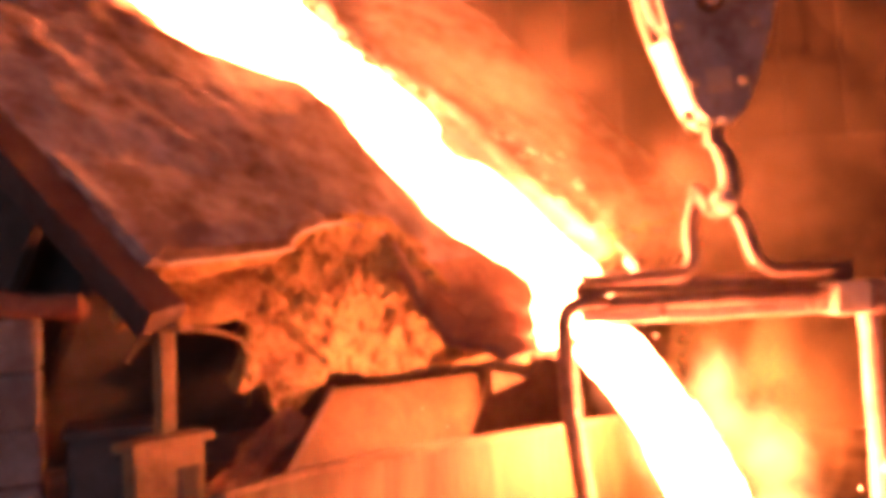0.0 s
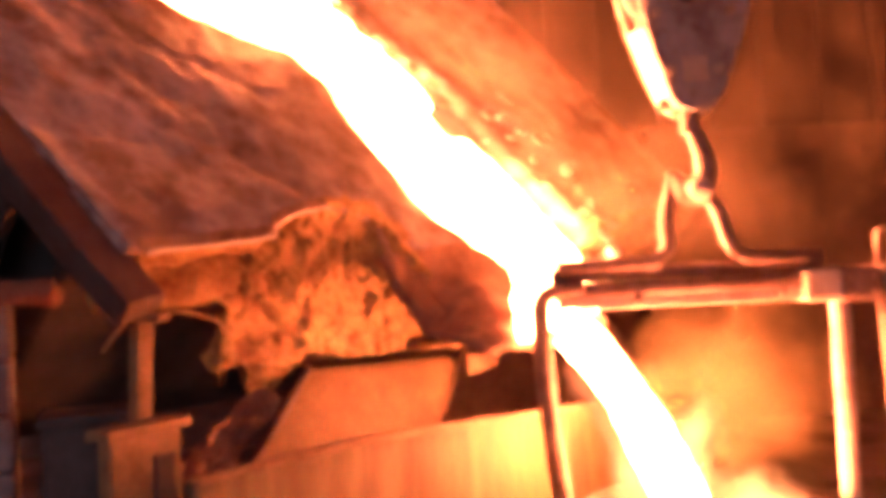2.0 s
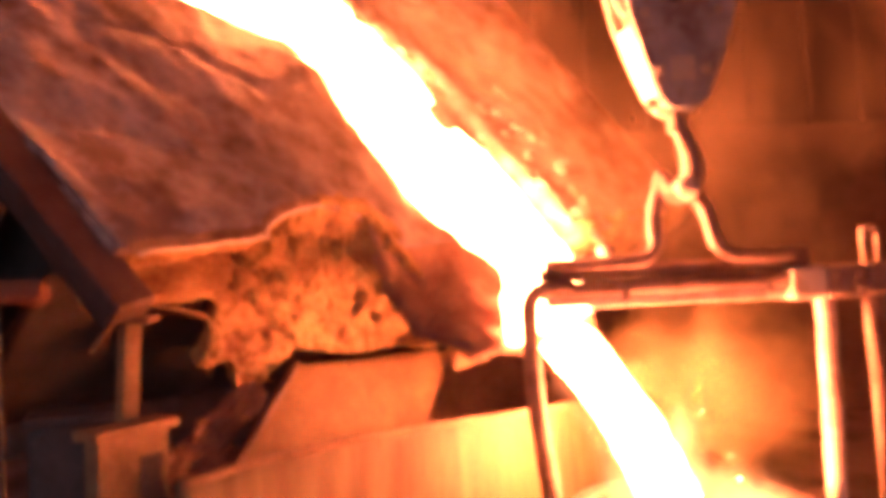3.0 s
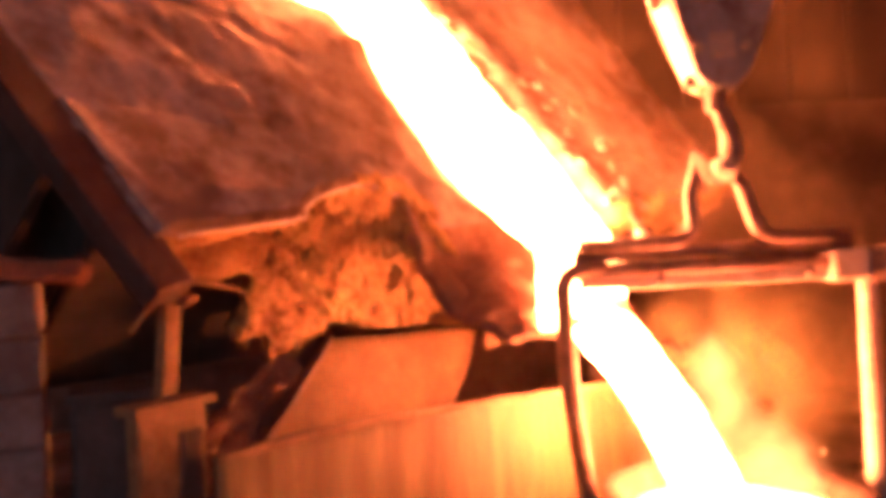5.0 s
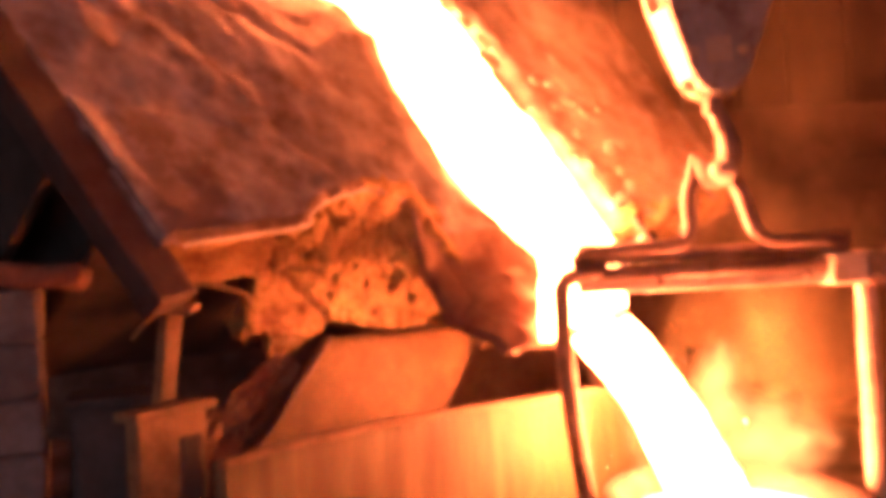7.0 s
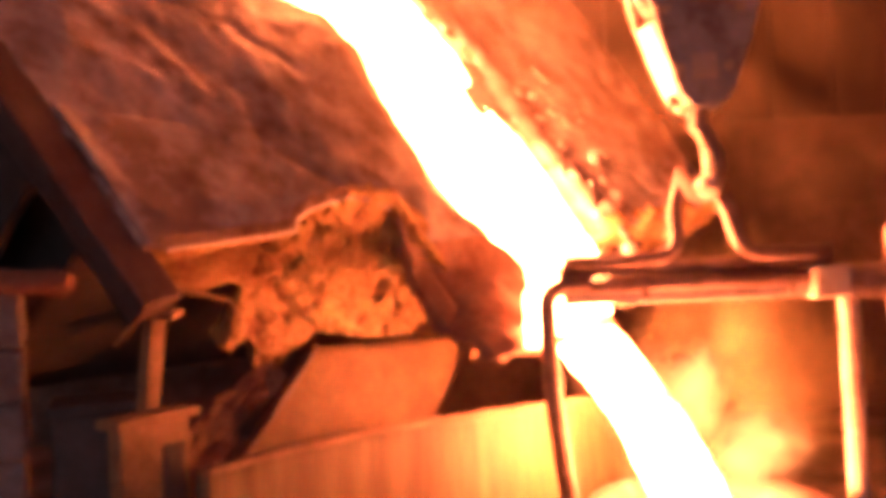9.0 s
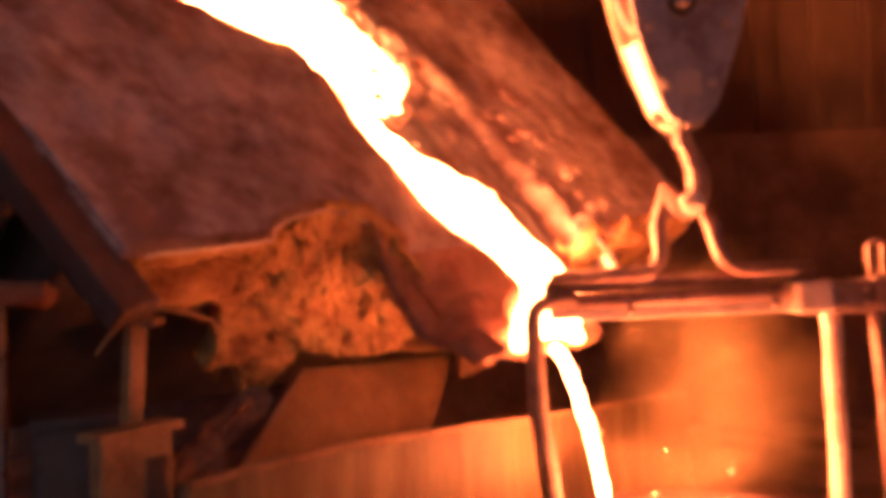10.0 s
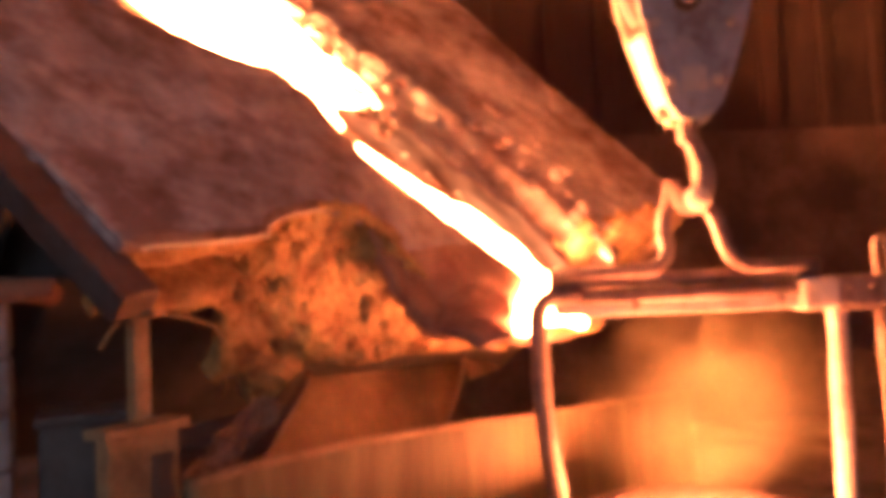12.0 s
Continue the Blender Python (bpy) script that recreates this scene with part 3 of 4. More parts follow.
for k in range(22):
    s = rng.uniform(-1.6, 0.2)
    a = lerp(s, CENTRE) + lerp(s, RIGHT) * rng.uniform(1.0, 1.6)
    lump("dross_lump", F(a, s, deck_height(a, s)), (rng.uniform(0.02, 0.06), rng.uniform(0.03, 0.09), rng.uniform(0.015, 0.04)), SLAG, furnace, "", k * 2.3)

for k in range(6):
    s = -1.75 + 0.11 * k
    a = lerp(s, CENTRE) + rng.uniform(-0.3, 0.3)
    lump("floating_dross", F(a, s, lerp(s, [(-1.6, 0.10), (-1.1, 0.06)]) + 0.004), (rng.uniform(0.012, 0.03), rng.uniform(0.03, 0.07), 0.006), SKIN, deck_metal, "small patch of cooler dross", k * 3.1)

# ---- ladle and its bail ----
LX, LY = 1.24, 3.45
ladle = tagged(new("pouring_ladle"), "steel pouring ladle hanging by its bail under the spout", "ladle")
ladle.location = (0, 0, 0)


def turned(profile, sides=56):
    verts, faces = [], []
    for r, z in profile:
        for k in range(sides):
            t = 2 * math.pi * k / sides
            verts.append((LX + r * math.cos(t), LY + r * math.sin(t), z))
    for i in range(len(profile) - 1):
        for k in range(sides):
            faces.append((i * sides + k, i * sides + (k + 1) % sides, (i + 1) * sides + (k + 1) % sides, (i + 1) * sides + k))
    return verts, faces


v, f = turned([(0.001, 0.04), (0.44, 0.04), (0.47, 0.06), (0.56, 0.60), (0.58, 0.64), (0.575, 0.66), (0.54, 0.665), (0.50, 0.66), (0.47, 0.60), (0.40, 0.14), (0.001, 0.12)])
mesh_object("shell", v, f, STEEL_DARK, ladle, "dark scaled ladle shell with thick lining")
v, f = turned([(0.555, 0.50), (0.595, 0.50), (0.60, 0.54), (0.595, 0.58), (0.555, 0.58)])
mesh_object("hoop", v, f, STEEL_RUST, ladle)
bar("leg", rounded([(0.60, LY, 0.55), (0.525, LY, 1.20), (0.522, LY, 1.655), (0.72, LY, 1.665)], 0.09), 0.043, BAIL_STEEL, ladle, "round bail leg", 14)
bar("leg", [(1.875, LY, 0.50), (1.876, LY, 0.80), (1.886, LY, 1.05), (1.880, LY, 1.25), (1.888, LY, 1.42), (1.885, LY, 1.60)], 0.043, LIT_STEEL, ladle, "bail leg coloured pale as if lit", 14, 0.12)
bar("beam", [(0.60, LY, 1.652), (1.80, LY, 1.652)], 0.038, BAIL_STEEL, ladle, "lower bail bar", 12)
bar("beam", [(0.58, LY + 0.02, 1.725), (1.82, LY + 0.02, 1.725)], 0.034, BAIL_STEEL, ladle, "upper bail bar", 12)
part("web", box(0.60, 1.704, LY - 0.015, LY + 0.05, 1.568, 1.68, 0.008), LIT_STEEL, ladle, "flat bail plate coloured pale as if lit")
EYE_BAR = [(0.60, LY - 0.03, 1.765), (1.06, LY - 0.03, 1.765), (1.12, LY - 0.02, 1.82), (1.115, LY, 1.98), (1.15, LY, 2.08), (1.17, LY, 2.17)]
bar("eye_bar", rounded(EYE_BAR, 0.05), 0.034, BAIL_STEEL, ladle, "bent bar of the lifting eye", 12)
EYE_BAR2 = [(1.80, LY - 0.03, 1.765), (1.45, LY - 0.03, 1.765), (1.395, LY - 0.02, 1.83), (1.36, LY, 2.0), (1.30, LY, 2.08), (1.16, LY, 2.115)]
bar("eye_bar", rounded(EYE_BAR2, 0.05), 0.034, BAIL_STEEL, ladle, "bent bar of the lifting eye", 12)
part("bracket", box(1.705, 1.865, LY - 0.09, LY + 0.07, 1.56, 1.70, 0.015, 2, 0.006), LIT_STEEL, ladle, "bracket coloured pale as if lit")
gear_box = part("gear_box", box(1.869, 2.05, LY - 0.08, LY + 0.10, 1.55, 1.705, 0.02, 2, 0.006), BAIL_STEEL, ladle, "rusty gear housing")
bar("shaft", [(2.04, LY, 1.63), (2.6, LY, 1.64)], 0.05, BAIL_STEEL, ladle)
part("collar", box(2.06, 2.20, LY - 0.07, LY + 0.07, 1.56, 1.71, 0.02), BAIL_STEEL, ladle)
control_rod = bar("control_rod", [(2.10, LY, 1.58), (2.115, LY, 1.2), (2.12, LY, 0.3)], 0.036, BAIL_STEEL, ladle, "hanging control rod", 12)
bar("control_loop", rounded([(2.085, LY, 1.70), (2.085, LY, 1.87), (2.155, LY, 1.87), (2.155, LY, 1.38)], 0.032), 0.016, BAIL_STEEL, control_rod, "bent loop on the rod", 8)
v, f = turned([(0.001, 0.545), (0.2, 0.548), (0.35, 0.545), (0.462, 0.543)])
ladle_metal = tagged(mesh_object("ladle_metal", v, f, POOL), "bright liquid metal filling the ladle", "molten metal")

# ---- crane hook block ----
hook_block = tagged(new("crane_hook_block"), "worn grey crane hook block with a forged hook", "hook block")
OUT = [(0.0, 2.42), (0.055, 2.425), (0.10, 2.45), (0.14, 2.50), (0.20, 2.65), (0.26, 2.82), (0.30, 2.98), (0.325, 3.12), (0.33, 3.25), (0.31, 3.38), (0.25, 3.49), (0.15, 3.56), (0.0, 3.58)]


def cheek(y0, y1, grow=0.0, dx=0.0, left=1.0):
    ring = [(1.225 + dx + (x + grow * (x > 0)), z + (grow if z > 3 else -grow)) for x, z in OUT] + [(1.225 + dx - (x * left + grow), z + (grow if z > 3 else -grow)) for x, z in reversed(OUT[1:-1])]
    bm = bmesh.new()
    vs = [bm.verts.new((x, y0, z)) for x, z in ring]
    face = bm.faces.new(vs)
    up = bmesh.ops.extrude_face_region(bm, geom=[face])
    for e in up["geom"]:
        if isinstance(e, bmesh.types.BMVert):
            e.co.y = y1
    bmesh.ops.bevel(bm, geom=[e for e in bm.edges if abs(e.verts[0].co.y - e.verts[1].co.y) < 1e-5], offset=0.008, segments=2, affect="EDGES")
    return bm


front_cheek = part("cheek_plate", cheek(LY - 0.16, LY - 0.13, 0.0, 0.0, 0.74), BLOCK_PAINT, hook_block, "worn grey cheek plate")
# Pale parts carry the light on the block's left side in their colour.
part("cheek_plate", cheek(LY + 0.02, LY + 0.05, 0.0, 0.035), BLOCK_EDGE, hook_block, "cheek plate coloured pale as if lit")
part("spacer", cheek(LY - 0.07, LY - 0.045, -0.012, 0.015, 0.85), BLOCK_EDGE, hook_block)
BAND = [(x, z) for x, z in OUT if 2.44 < z < 2.9]
sheet("side_band", lambda u, v: (1.225 - lerp(u, [(k / (len(BAND) - 1), x) for k, (x, z) in enumerate(BAND)]) * (0.74 + 0.26 * v) + 0.008 + 0.032 * v, LY - 0.128 + 0.146 * v, lerp(u, [(k / (len(BAND) - 1), z) for k, (x, z) in enumerate(BAND)])), steps(0, 1, 24), steps(0, 1, 4), BLOCK_EDGE, hook_block, "side band between the cheeks, coloured pale as if lit", 0.008, (1, 0, 0))
# Solid dark plug put in for the shade inside the band's opening.
v, f = tube([(1.225, LY - 0.05, 2.475), (1.11, LY - 0.05, 2.475)], 0.03, 12, 0.0, 1.0)
mesh_object("band_hole_plug", v, f, STEEL_BLACK, hook_block, "dark plug standing for the shaded opening in the side band")
v, f = tube([(1.225, LY - 0.19, 2.965), (1.225, LY + 0.09, 2.965)], 0.062, 24)
axle = mesh_object("axle", v, f, STEEL_BLACK, hook_block, "axle boss", False)
v, f = tube([(1.225, LY - 0.205, 2.965), (1.225, LY - 0.185, 2.965)], 0.036, 16)
mesh_object("axle_nut", v, f, BLOCK_PAINT, axle)
v, f = tube([(1.225, LY - 0.11, 3.05), (1.225, LY, 3.05)], 0.26, 40)
mesh_object("pulley", v, f, STEEL_DARK, hook_block)
for dx, z in ((-0.09, 2.60), (0.12, 2.60), (-0.14, 2.86), (0.19, 2.86)):
    v, f = tube([(1.225 + dx, LY - 0.178, z), (1.225 + dx, LY - 0.16, z), (1.225 + dx, LY + 0.07, z)], [0.020, 0.024, 0.024], 6)
    mesh_object("bolt", v, f, BLOCK_EDGE, front_cheek, "", False)
part("nameplate", box(1.185, 1.295, LY - 0.166, LY - 0.158, 2.55, 2.66, 0.003), BLOCK_EDGE, front_cheek, "scuffed bare plate")
HOOK = [(1.245, LY - 0.05, 2.46), (1.235, LY - 0.05, 2.38), (1.26, LY - 0.05, 2.33), (1.295, LY - 0.05, 2.24), (1.30, LY - 0.05, 2.15), (1.27, LY - 0.05, 2.085), (1.215, LY - 0.06, 2.065), (1.175, LY - 0.05, 2.10), (1.165, LY - 0.04, 2.15)]
hook_path = rounded(HOOK, 0.025, 3)
hook_radii = [lerp(k / (len(hook_path) - 1), [(0, 0.045), (0.2, 0.036), (0.45, 0.05), (0.72, 0.062), (0.82, 0.062), (1, 0.02)]) for k in range(len(hook_path))]
hook = bar("hook", hook_path, hook_radii, BAIL_STEEL, hook_block, "forged steel hook", 14)
v, f = tube([(1.225, LY - 0.05, 2.34), (1.225, LY - 0.05, 2.42)], 0.036, 6)
mesh_object("hook_nut", v, f, BAIL_STEEL, hook, "", False)
bm = bmesh.new()
bmesh.ops.create_uvsphere(bm, u_segments=20, v_segments=14, radius=0.058)
for v in bm.verts:
    v.co = Vector((v.co.x * 1.05, v.co.y * 1.2, v.co.z * 0.92)) + Vector((1.238, LY - 0.10, 2.078)) + 0.008 * noise.noise_vector(v.co * 20)
part("hook_bowl", bm, LIT_STEEL, hook, "rounded hook bowl coloured pale as if lit from below", True)
for dx in (-0.22, -0.02, 0.22):
    bar("rope", [(1.245 + dx, LY - 0.05, 3.1), (1.245 + dx * 0.9, LY - 0.05, 7.9)], 0.012, STEEL_DARK, hook_block, "steel hoist rope", 8)

for x in (0.96, 1.62):
    bm = bmesh.new()
    bmesh.ops.create_icosphere(bm, subdivisions=2, radius=0.017)
    for v in bm.verts:
        v.co.z *= 1.5
        v.co += Vector((x, LY - 0.03, 1.607)) + 0.006 * noise.noise_vector(v.co * 80)
    part("slag_drip", bm, BAIL_STEEL, ladle, "", True)
for x, z in ((1.91, 1.66), (2.01, 1.66), (1.91, 1.59), (2.01, 1.59)):
    v, f = tube([(x, LY - 0.105, z), (x, LY - 0.07, z)], 0.014, 6)
    mesh_object("bolt", v, f, BAIL_STEEL, gear_box, "", False)

# ---- fixed things beside the furnace ----
post_box = tagged(new("cylinder_box"), "rust-brown steel box housing the tilting cylinder", "steel box")
post_box.matrix_world = pose(-0.885, 2.455, 0, 0, 0, 58)
part("body", box(-0.14, 0.13, 0.0, 0.06, 0.0, 1.295, 0.01, 2, 0.004), STEEL_RUST, post_box)
part("lid", box(-0.16, 0.155, -0.025, 0.085, 1.295, 1.325, 0.006), STEEL_RUST, post_box, "thin overhanging lid plate")
# Ragged dark panel on the face gives the slot its shade.
bm = box(0.02, 0.10, -0.006, 0.02, 0.80, 1.22, 0.01, 5)
for v in bm.verts:
    v.co.x += 0.03 * noise.noise(Vector((v.co.z * 16, v.co.x * 20, 0)))
part("slot_shade", bm, STEEL_BLACK, post_box, "ragged dark panel standing for the slot's shade")
counterweight = tagged(new("counterweight"), "dark steel counterweight block beside the box", "steel block")
counterweight.matrix_world = pose(-1.2, 2.72, 0, 0, 0, 22)
part("body", box(-0.14, 0.14, 0, 0.3, 0, 1.29, 0.03, 2, 0.01), STEEL_BLACK, counterweight)
part("top_plate", box(-0.15, 0.15, -0.01, 0.31, 1.29, 1.325, 0.008, 2, 0.004), STEEL_BLACK, counterweight)

column = tagged(new("brick_pier"), "sooty grey block pier with a red tile cap", "pier")
column.matrix_world = pose(-1.42, 2.68, 0, 0, 0, 26)
for k in range(9):
    z0 = 0.0 + k * 0.192
    part("block", box(-0.42, 0.0, 0.0, 0.38, z0, z0 + 0.186, 0.015, 2, 0.008), BRICK, column)
bm = box(-0.48, 0.035, -0.06, 0.42, 1.725, 1.80, 0.022, 4, 0.03, m=pose(0, 0, 0, 0, 4, 0))
part("cap_tile", bm, CLAY, column, "chipped red tile cap")

APRON_TOP = [(-2.1, 1.14), (-1.88, 1.15), (-1.49, 1.153), (-1.07, 1.142), (-0.53, 1.103), (0.19, 1.041), (1.3, 0.967), (2.4, 0.88)]


def apron_point(a, v):
    h = radians(HEADING)
    d = 0.30 + 0.012 * fbm((a * 1.5, v * 2, 1))
    top = lerp(a, APRON_TOP) + 0.006 * fbm((a * 5, 3, 1))
    return (PIVOT[0] + a * math.cos(h) + d * math.sin(h), PIVOT[1] + a * math.sin(h) - d * math.cos(h), top * (1 - v))


pit_apron = tagged(new("pit_apron"), "heat-streaked steel apron plate in front of the furnace pit", "steel plate")
sheet("plate", apron_point, steps(-1.86, 2.4, 90), steps(0, 1, 24), STREAKED, pit_apron, "", 0.03, (-0.77, 0.64, 0))
sheet("edge_strip", lambda a, v: Vector(apron_point(a, 0.022 * v)) + Vector((0.0062, -0.0051, 0.003)), steps(-1.86, 2.4, 90), steps(0, 1, 3), STEEL_RUST, pit_apron, "worn upper edge strip", 0.006, (-0.77, 0.64, 0))

# furnace leg that slides down beside the box
leg_top = furnace_pose(0).inverted() @ Vector((-0.925, 2.52, 1.66))
leg_low = furnace_pose(0).inverted() @ Vector((-0.935, 2.60, 1.05))
leg = part("leg", box(leg_top.x - 0.029, leg_top.x + 0.029, leg_top.y - 0.02, leg_top.y + 0.03, leg_low.z, leg_top.z, 0.006), STEEL_RUST, furnace, "flat rusty leg")
cap = bmesh.new()
box(-0.075, 0.075, -0.06, 0.06, -0.01, 0.012, 0.004, bm=cap, m=Matrix.Translation(leg_top) @ Matrix.Rotation(radians(-HEADING), 4, "Z"))
part("leg_cap", cap, STEEL_RUST, leg, "cap plate on the leg")
bar("gusset", [leg_top + Vector((0.05, 0.02, 0)), leg_top + Vector((0.0, 0, -0.09))], 0.008, STEEL_RUST, leg, "", 6)
bar("torn_strip", [leg_top + Vector((-0.04, 0.0, 0)), leg_top + Vector((-0.09, 0.01, -0.05)), leg_top + Vector((-0.12, 0.02, -0.10))], 0.008, STEEL_RUST, leg, "torn strip of plate", 6)

# ---- the falling stream ----
h = radians(HEADING)
POUR = Vector((math.sin(h), -math.cos(h), 0))
ALONG = Vector((math.cos(h), math.sin(h), 0))
LIP = Vector(PIVOT) + POUR * 0.50 + ALONG * 0.22 + Vector((0, 0, 0.0))


def fall(t, side=0.0, speed=2.5):
    """Where metal is t seconds after it leaves the lip."""
    return LIP + ALONG * side + POUR * speed * 0.75 * t + Vector((0, 0, -speed * 0.66 * t - 4.9 * t * t))


stream = tagged(new("metal_stream"), "white-hot stream of liquid metal falling into the ladle", "molten metal")
SPEED_LAST = 0.82
strands = []
for k in range(9):
    side, lift = (k % 3 - 1) * 1.0, (k // 3 - 1) * 1.0
    for lower, (t0, t1) in enumerate(((-0.03, 0.17), (0.14, 0.287))):
        ts = steps(t0, t1, 14)
        rad = [0.044 + 0.010 * math.sin(30 * t + k) + 0.012 * noise.noise(Vector((t * 18, k, 0))) for t in ts]
        ob = bar("strand", [fall(t) for t in ts], rad, MELT, stream, "", 10, 0.25)
        strands.append((ob, side, lift, k, lower))
threads = []
for lower, (t0, t1) in enumerate(((-0.03, 0.21), (0.20, 0.36))):
    ts = steps(t0, t1, 16)
    rad = [0.021 + 0.007 * noise.noise(Vector((t * 40, 3, 0))) for t in ts]
    threads.append((bar("thread", [fall(t, -0.10, SPEED_LAST) for t in ts], rad, MELT, stream, "thin last thread", 8, 0.3), lower))

drops = []
for k in range(7):
    bm = bmesh.new()
    bmesh.ops.create_icosphere(bm, subdivisions=2, radius=0.013)
    for v in bm.verts:
        v.co.z *= 1.9
        v.co *= 1 + 0.25 * noise.noise(v.co * 60 + Vector((k, 0, 0)))
    drops.append(tagged(part("drop", bm, MELT, smooth=True), "glowing drop of liquid metal", "drop", "falling drops"))


# ---- flames, bloom, smoke and sparks ----
def billow(name, rx, ry, rz, mat, seed, layers=3, res=18):
    """A soft cloud: lumpy nested sheets, dense in the heart and thin at the rim."""
    verts, faces, core = [], [], []
    for L in range(layers):
        off = (L - (layers - 1) / 2) / max(1, layers)
        base = len(verts)
        for i in range(res + 1):
            for j in range(res + 1):
                u, w = 2 * i / res - 1, 2 * j / res - 1
                q = math.sqrt(u * u + w * w)
                n1 = fbm((u * 1.5 + seed, w * 1.5, L * 2.0), 3)
                verts.append((rx * u * (1 + 0.15 * n1), ry * (off * 1.2 + 0.35 * n1 - 0.3 * q * q), rz * w * (1 + 0.12 * n1)))
                edge = max(0.0, 1 - q + 0.22 * fbm((u * 2.2 + seed * 3, w * 2.2, L), 4))
                core.append(min(1.0, edge) ** 1.4 if q < 1.0 else 0.0)
        for i in range(res):
            for j in range(res):
                p = base + i * (res + 1) + j
                faces.append((p, p + res + 1, p + res + 2, p + 1))
    ob = mesh_object(name, verts, faces, mat)
    at = ob.data.attributes.new("core", "FLOAT", "POINT")
    at.data.foreach_set("value", core)
    return ob


flames = []
for k, (x, y, z, rx, rz) in enumerate([(1.18, 3.60, 0.92, 0.26, 0.30), (1.02, 3.72, 1.02, 0.20, 0.32), (1.40, 3.55, 0.86, 0.24, 0.24), (1.25, 3.75, 1.12, 0.18, 0.30), (1.52, 3.6, 0.80, 0.2, 0.2), (1.06, 3.80, 1.90, 0.26, 0.17)]):
    ob = billow("flame", rx, 0.12, rz, FLAME, 11 + k * 3, 2, 16)
    flames.append((tagged(ob, "yellow flame licking up beside the metal stream", "flame", "flames", "stuff"), Vector((x, y, z)), k))
# Sheets added to give the metal its soft orange bloom.
halos = []
for k, (a, s, rx, rz) in enumerate([(0.10, -1.2, 0.40, 0.8), (0.35, -0.6, 0.42, 0.8), (0.55, -0.1, 0.42, 0.7), (0.45, 0.15, 0.38, 0.45)]):
    ob = billow("hot_gas", rx, 0.06, rz, HALO, 70 + k * 4, 1, 16)
    halos.append((tagged(ob, "bloom over the running metal, added as a glowing sheet", "hot gas", "hot gas", "stuff"), a, s, k))
sheaths = []
for k, (at, rx, rz) in enumerate([(0.10, 0.22, 0.36), (0.21, 0.26, 0.42)]):
    ob = billow("hot_gas", rx, 0.05, rz, HALO, 90 + k * 4, 1, 16)
    sheaths.append((tagged(ob, "bloom round the falling metal, added as a glowing sheet", "hot gas", "hot gas", "stuff"), at, k))
smokes = []
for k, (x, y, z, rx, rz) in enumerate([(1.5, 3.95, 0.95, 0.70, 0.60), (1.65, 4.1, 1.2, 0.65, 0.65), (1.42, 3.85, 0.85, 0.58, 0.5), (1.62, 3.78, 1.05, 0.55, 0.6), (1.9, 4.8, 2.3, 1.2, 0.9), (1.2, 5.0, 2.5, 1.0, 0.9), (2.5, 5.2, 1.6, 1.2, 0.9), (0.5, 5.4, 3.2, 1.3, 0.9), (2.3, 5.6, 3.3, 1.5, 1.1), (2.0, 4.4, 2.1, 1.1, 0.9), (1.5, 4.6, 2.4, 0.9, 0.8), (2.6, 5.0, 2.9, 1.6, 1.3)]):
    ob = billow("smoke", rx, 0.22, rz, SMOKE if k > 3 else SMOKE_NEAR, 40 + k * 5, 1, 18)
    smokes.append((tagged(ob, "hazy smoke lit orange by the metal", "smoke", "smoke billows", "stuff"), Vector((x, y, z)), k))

hazes = []
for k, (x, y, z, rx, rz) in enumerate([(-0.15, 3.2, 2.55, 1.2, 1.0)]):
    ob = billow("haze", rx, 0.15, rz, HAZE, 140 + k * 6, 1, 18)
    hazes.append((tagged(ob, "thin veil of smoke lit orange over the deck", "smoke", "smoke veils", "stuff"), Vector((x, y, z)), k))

rng = random.Random(7)
sparks = []
for k in range(18):
    bm = bmesh.new()
    bmesh.ops.create_icosphere(bm, subdivisions=1, radius=rng.uniform(0.0009, 0.0022))
    for v in bm.verts:
        v.co.z *= 4
    sparks.append(tagged(part("spark", bm, MELT, smooth=True), "tiny glowing spark flying off the metal", "spark", "sparks"))

# ---- what moves ----
FLOW = [(0.0, 0.95), (0.3, 0.7), (0.5, 0.36), (0.8, 0.45), (1.2, 0.6), (1.6, 0.7), (2.0, 0.6), (2.4, 1.05), (2.8, 0.8), (3.2, 0.7), (4.0, 0.8), (5.0, 0.9), (5.5, 0.7), (6.0, 0.9), (6.5, 1.0), (7.2, 1.05), (8.0, 0.9), (8.7, 0.55), (9.0, 0.95), (9.2, 0.75), (9.4, 0.40), (9.5, 0.25), (9.8, 0.12), (10.0, 0.05), (10.2, 0.0), (12.0, 0.0)]
SINK = [(0.0, 0.024), (1.0, 0.02), (2.5, 0.014), (3.2, 0.01), (5.0, 0.0), (7.0, 0.0), (9.0, 0.01), (9.5, 0.042), (9.8, 0.068), (10.2, 0.086), (10.6, 0.094), (11.2, 0.10), (12.0, 0.107)]
LADLE_SHIFT = [(0.0, 0, 0), (3.2, -0.004, 0.004), (5.0, 0, 0), (7.2, -0.008, 0), (9.0, -0.010, -0.012), (9.5, -0.012, -0.022), (12.0, -0.012, -0.018)]


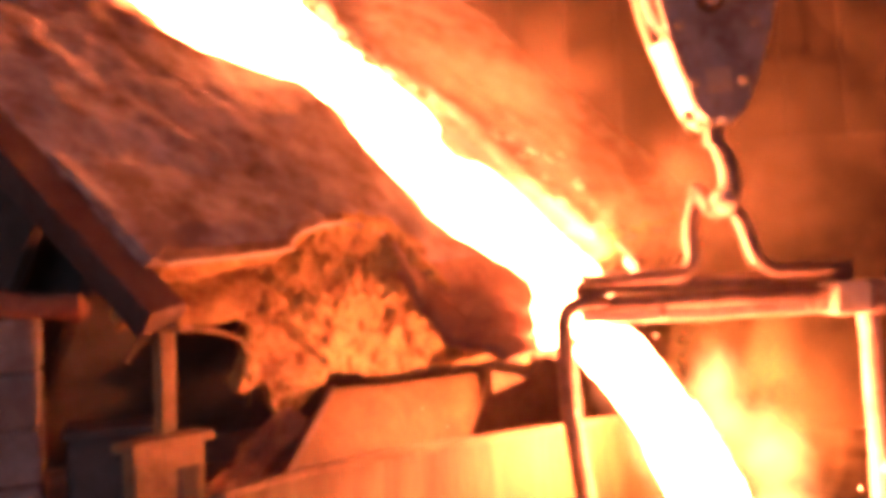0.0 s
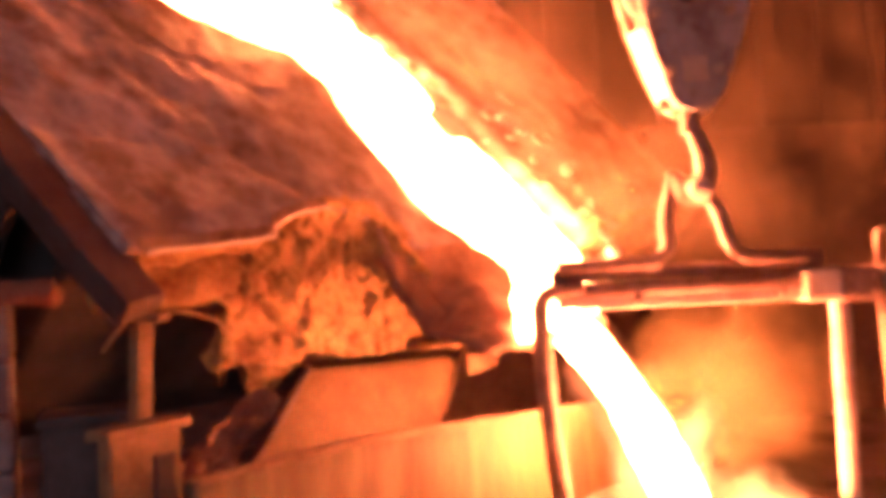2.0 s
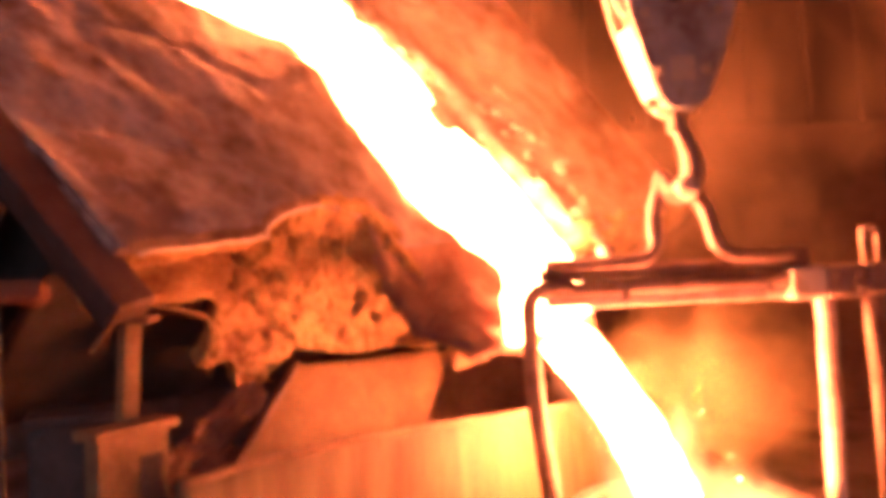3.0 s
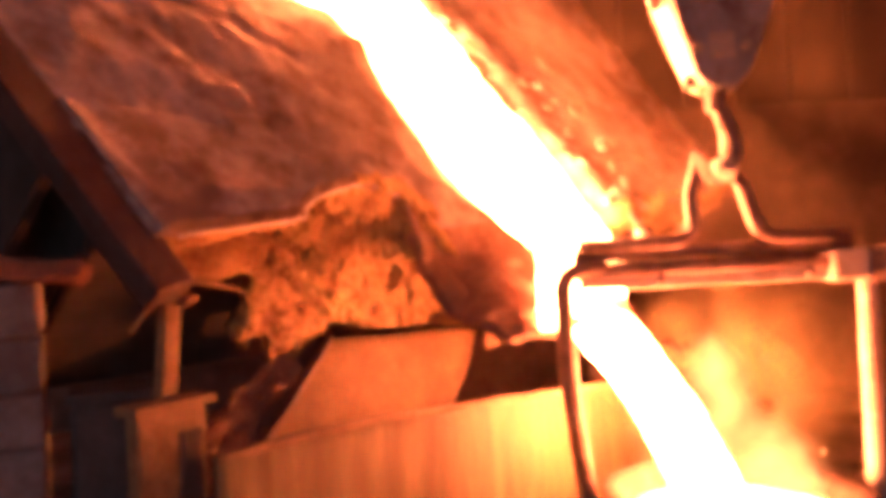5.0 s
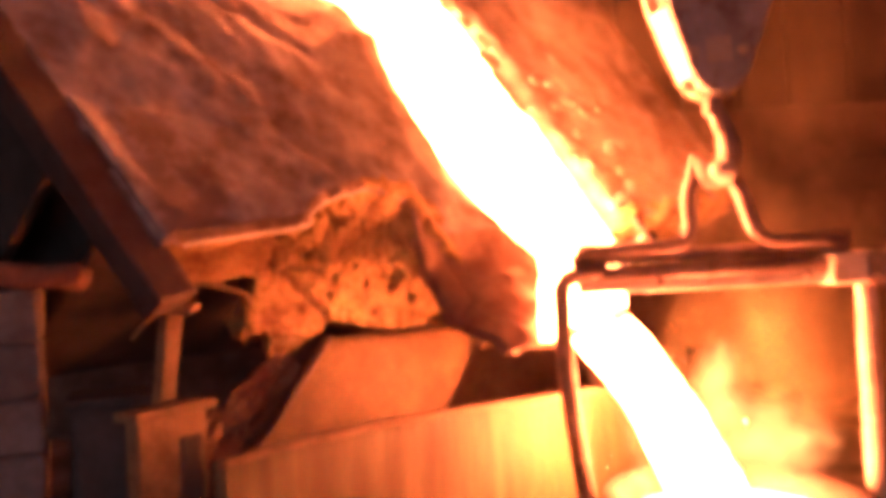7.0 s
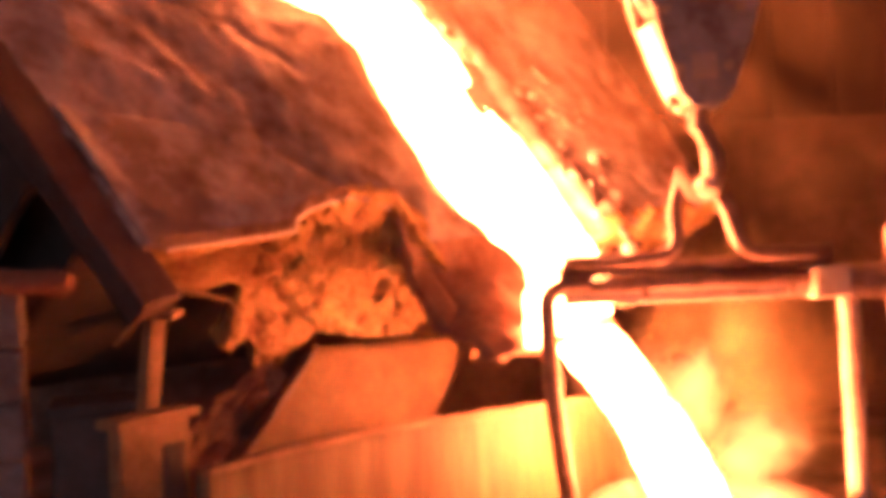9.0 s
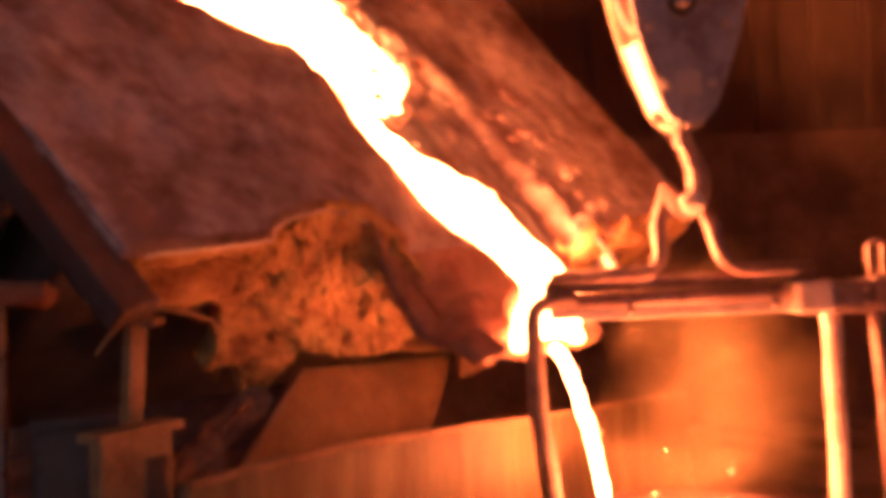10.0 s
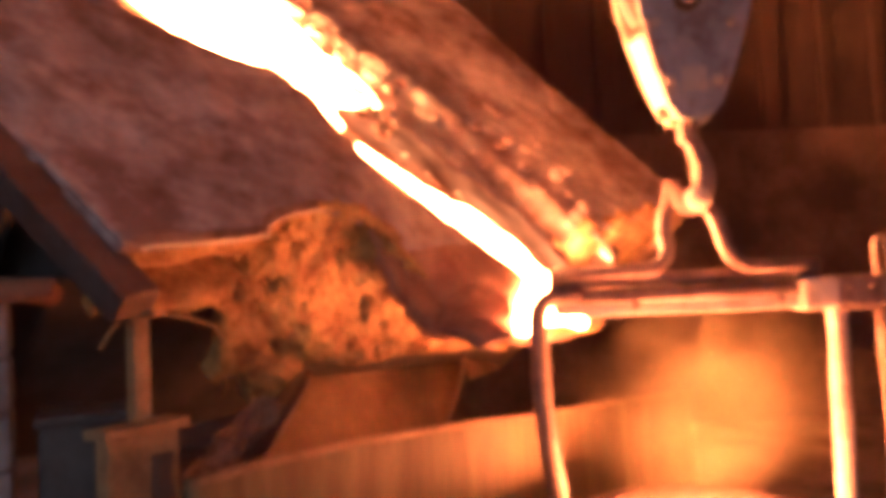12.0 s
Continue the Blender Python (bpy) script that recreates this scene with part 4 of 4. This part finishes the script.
def motions():
    times = [i * 0.25 for i in range(49)]
    walk(furnace, [(t, furnace_pose(g)) for t, g in TILT])
    walk(deck_metal, [(t, furnace_pose(lerp(t, TILT)) @ Matrix.Translation((F(0, 0, -1) - F(0, 0, 0)) * lerp(t, SINK))) for t in times])
    for thing, extra in ((ladle, 0.0), (ladle_metal, 0.0), (hook_block, -0.008)):
        walk(thing, [(t, pose(x, 0, z + (extra if t > 8 else 0))) for t, x, z in LADLE_SHIFT])

    def lip_shift(t):
        g = furnace_pose(lerp(t, TILT)) @ furnace_pose(0).inverted()
        return g @ LIP - LIP

    walk(stream, [(t, Matrix.Translation(lip_shift(t))) for t in times])
    r = random.Random(3)
    sunk = (POUR * 0.5 + Vector((0, 0, -0.92)), POUR * 0.12 + Vector((0, 0, -0.57)))
    for ob, side, lift, k, lower in strands:
        rows = []
        for i in range(61):
            t = i * 0.2
            w = lerp(t, FLOW)
            gone = lerp(t, [(9.8, 0.0), (10.0, 1.0)])
            off = ALONG * (side * 0.115 + 0.07) * w + POUR * ((lift * 0.08 + 0.04) * w) + Vector((0, 0, r.uniform(-0.02, 0.02)))
            off -= POUR * lerp(w, [(0.0, 0.12), (0.26, 0.08), (0.5, 0.0)] if lower else [(0.0, 0.08), (0.26, 0.06), (0.5, 0.0)])
            off += sunk[lower] * gone
            rows.append((t, Matrix.Translation(off)))
        walk(ob, rows)
    sunk_thread = (POUR * 0.55 + Vector((0, 0, -0.92)), POUR * 0.35 + Vector((0, 0, -0.56)))
    for ob, lower in threads:
        inside = POUR * (0.08, 0.22)[lower] + ALONG * 0.12
        walk(ob, [(0, Matrix.Translation(inside)), (9.3, Matrix.Translation(inside)), (9.8, Matrix.Translation(inside * 0.5)), (10.1, Matrix.Identity(4)), (10.55, Matrix.Identity(4)), (10.75, Matrix.Translation(sunk_thread[lower])), (12, Matrix.Translation(sunk_thread[lower]))])
    for k, ob in enumerate(drops):
        t0 = 10.6 + 0.09 * k
        wait = Matrix.Translation(F(0.1, -0.3, -0.35))
        rows = [(0.5 * i, furnace_pose(lerp(0.5 * i, TILT)) @ wait) for i in range(22) if 0.5 * i < t0 - 0.2]
        rows += [(t0 + u, Matrix.Translation(fall(u, -0.10, SPEED_LAST) + lip_shift(t0 + u))) for u in (-0.03, 0.0, 0.06, 0.12, 0.18, 0.24, 0.30, 0.36, 0.44)]
        rows.append((12.0, rows[-1][1])) if rows[-1][0] < 12 else None
        walk(ob, rows)
    r = random.Random(5)
    for ob, base, k in flames:
        rows = []
        for i in range(41):
            t = i * 0.3
            w = min(1.0, lerp(t, FLOW) + 0.05)
            lowered = -1.0 * (1 - w)
            off = Vector((r.uniform(-0.06, 0.06), r.uniform(-0.03, 0.03), r.uniform(-0.12, 0.12) + lowered))
            if k == 5 and not any(p < t < q for p, q in ((1.0, 1.4), (2.2, 2.8), (5.1, 5.9))):
                off = Vector((LX, LY, 0.3)) - base
            rows.append((t, pose(*(base + off), r.uniform(-12, 12), r.uniform(-25, 25), r.uniform(-20, 20))))
        walk(ob, rows)
    for ob, at, k in sheaths:
        rows = []
        for i in range(49):
            t = i * 0.25
            w = lerp(t, FLOW)
            p = fall(at, 0.07 * w) + lip_shift(t) + Vector((0.02 * math.sin(i * 1.9 + k), 0.03, 0.03 * math.sin(i * 2.3 + k)))
            p += (POUR * 0.35 + Vector((0, 0, -0.95))) * (1 - min(1.0, 1.8 * w))
            rows.append((t, pose(*p, 0, -33 + 3 * math.sin(i * 1.1 + k), 0)))
        walk(ob, rows)
    base_turn = pose(0, 0, 0, math.degrees(SLOPE) - 90, 0, 0)
    for ob, a, s, k in halos:
        rows = []
        for i in range(25):
            t = i * 0.5
            up = 0.16 + 0.03 * math.sin(i * 1.7 + k) - 0.30 * (1 - min(1.0, 1.3 * lerp(t, FLOW) + 0.1))
            rows.append((t, furnace_pose(lerp(t, TILT)) @ Matrix.Translation(F(a - 0.12 + 0.04 * math.sin(i * 1.3 + 2 * k), s, up)) @ base_turn))
        walk(ob, rows)
    for ob, base, k in smokes:
        rows = []
        for i in range(13):
            away = 0.0 if k < 4 else lerp(float(i), [(8.4, 0.0), (10.6, 2.6)] if k < 9 else [(2.5, 0.0), (6.0, 2.6)])
            off = Vector((0.5 * away, 0.3 * away, away)) + Vector((0.10 * math.sin(i * 0.9 + k), 0.05 * math.sin(i * 0.7 + 2 * k), 0.08 * math.sin(i * 0.6 + 3 * k)))
            rows.append((float(i), pose(*(base + off), 0, 12 * math.sin(i * 0.5 + k), 0)))
        walk(ob, rows)
    for ob, base, k in hazes:
        rows = []
        for i in range(25):
            t = 0.5 * i
            away = lerp(t, [(8.8, 0.0), (10.6, 1.0)])
            off = Vector((0.9 * away, 1.6 * away, 2.4 * away)) + Vector((0.08 * math.sin(t * 0.9 + k), 0.04 * math.sin(t * 0.7 + 2 * k), 0.06 * math.sin(t * 0.8 + 3 * k)))
            rows.append((t, pose(*(base + off), 0, 10 * math.sin(t * 0.5 + k), 0)))
        walk(ob, rows)
    r = random.Random(9)
    for k, ob in enumerate(sparks):
        rows = []
        t = r.uniform(-0.6, 0.0)
        while t < 12:
            if k % 2:
                p = Vector((LX, LY, 0.75)) + Vector((r.uniform(-0.3, 0.3), r.uniform(-0.3, 0.3), 0))
            else:
                p = LIP + ALONG * r.uniform(-0.3, 0.4) - POUR * r.uniform(0, 1.0) + Vector((0, 0, r.uniform(0, 0.9)))
            vel = Vector((r.uniform(-1.4, 1.4), r.uniform(-1.6, 0.6), r.uniform(1.2, 3.2)))
            rows += [(x, pose(LX, LY, 0.3)) for x in (t - 0.08,) if 0 < x < 12]
            for u in (0.0, 0.15, 0.3, 0.45, 0.6):
                q = p + vel * u + Vector((0, 0, -4.9 * u * u))
                if 0 <= t + u <= 12:
                    rows.append((t + u, pose(*q, r.uniform(-40, 40), 0, 0)))
            rows += [(x, pose(LX, LY, 0.3)) for x in (t + 0.68,) if 0 < x < 12]
            t += 0.80 + r.uniform(0.1, 0.9) + (3.0 if t > 9.6 else 0.0)
        rows = [(0.0, rows[0][1])] + [q for q in rows if 0.05 < q[0] < 11.95] + [(12.0, rows[-1][1])]
        walk(ob, rows)


motions()
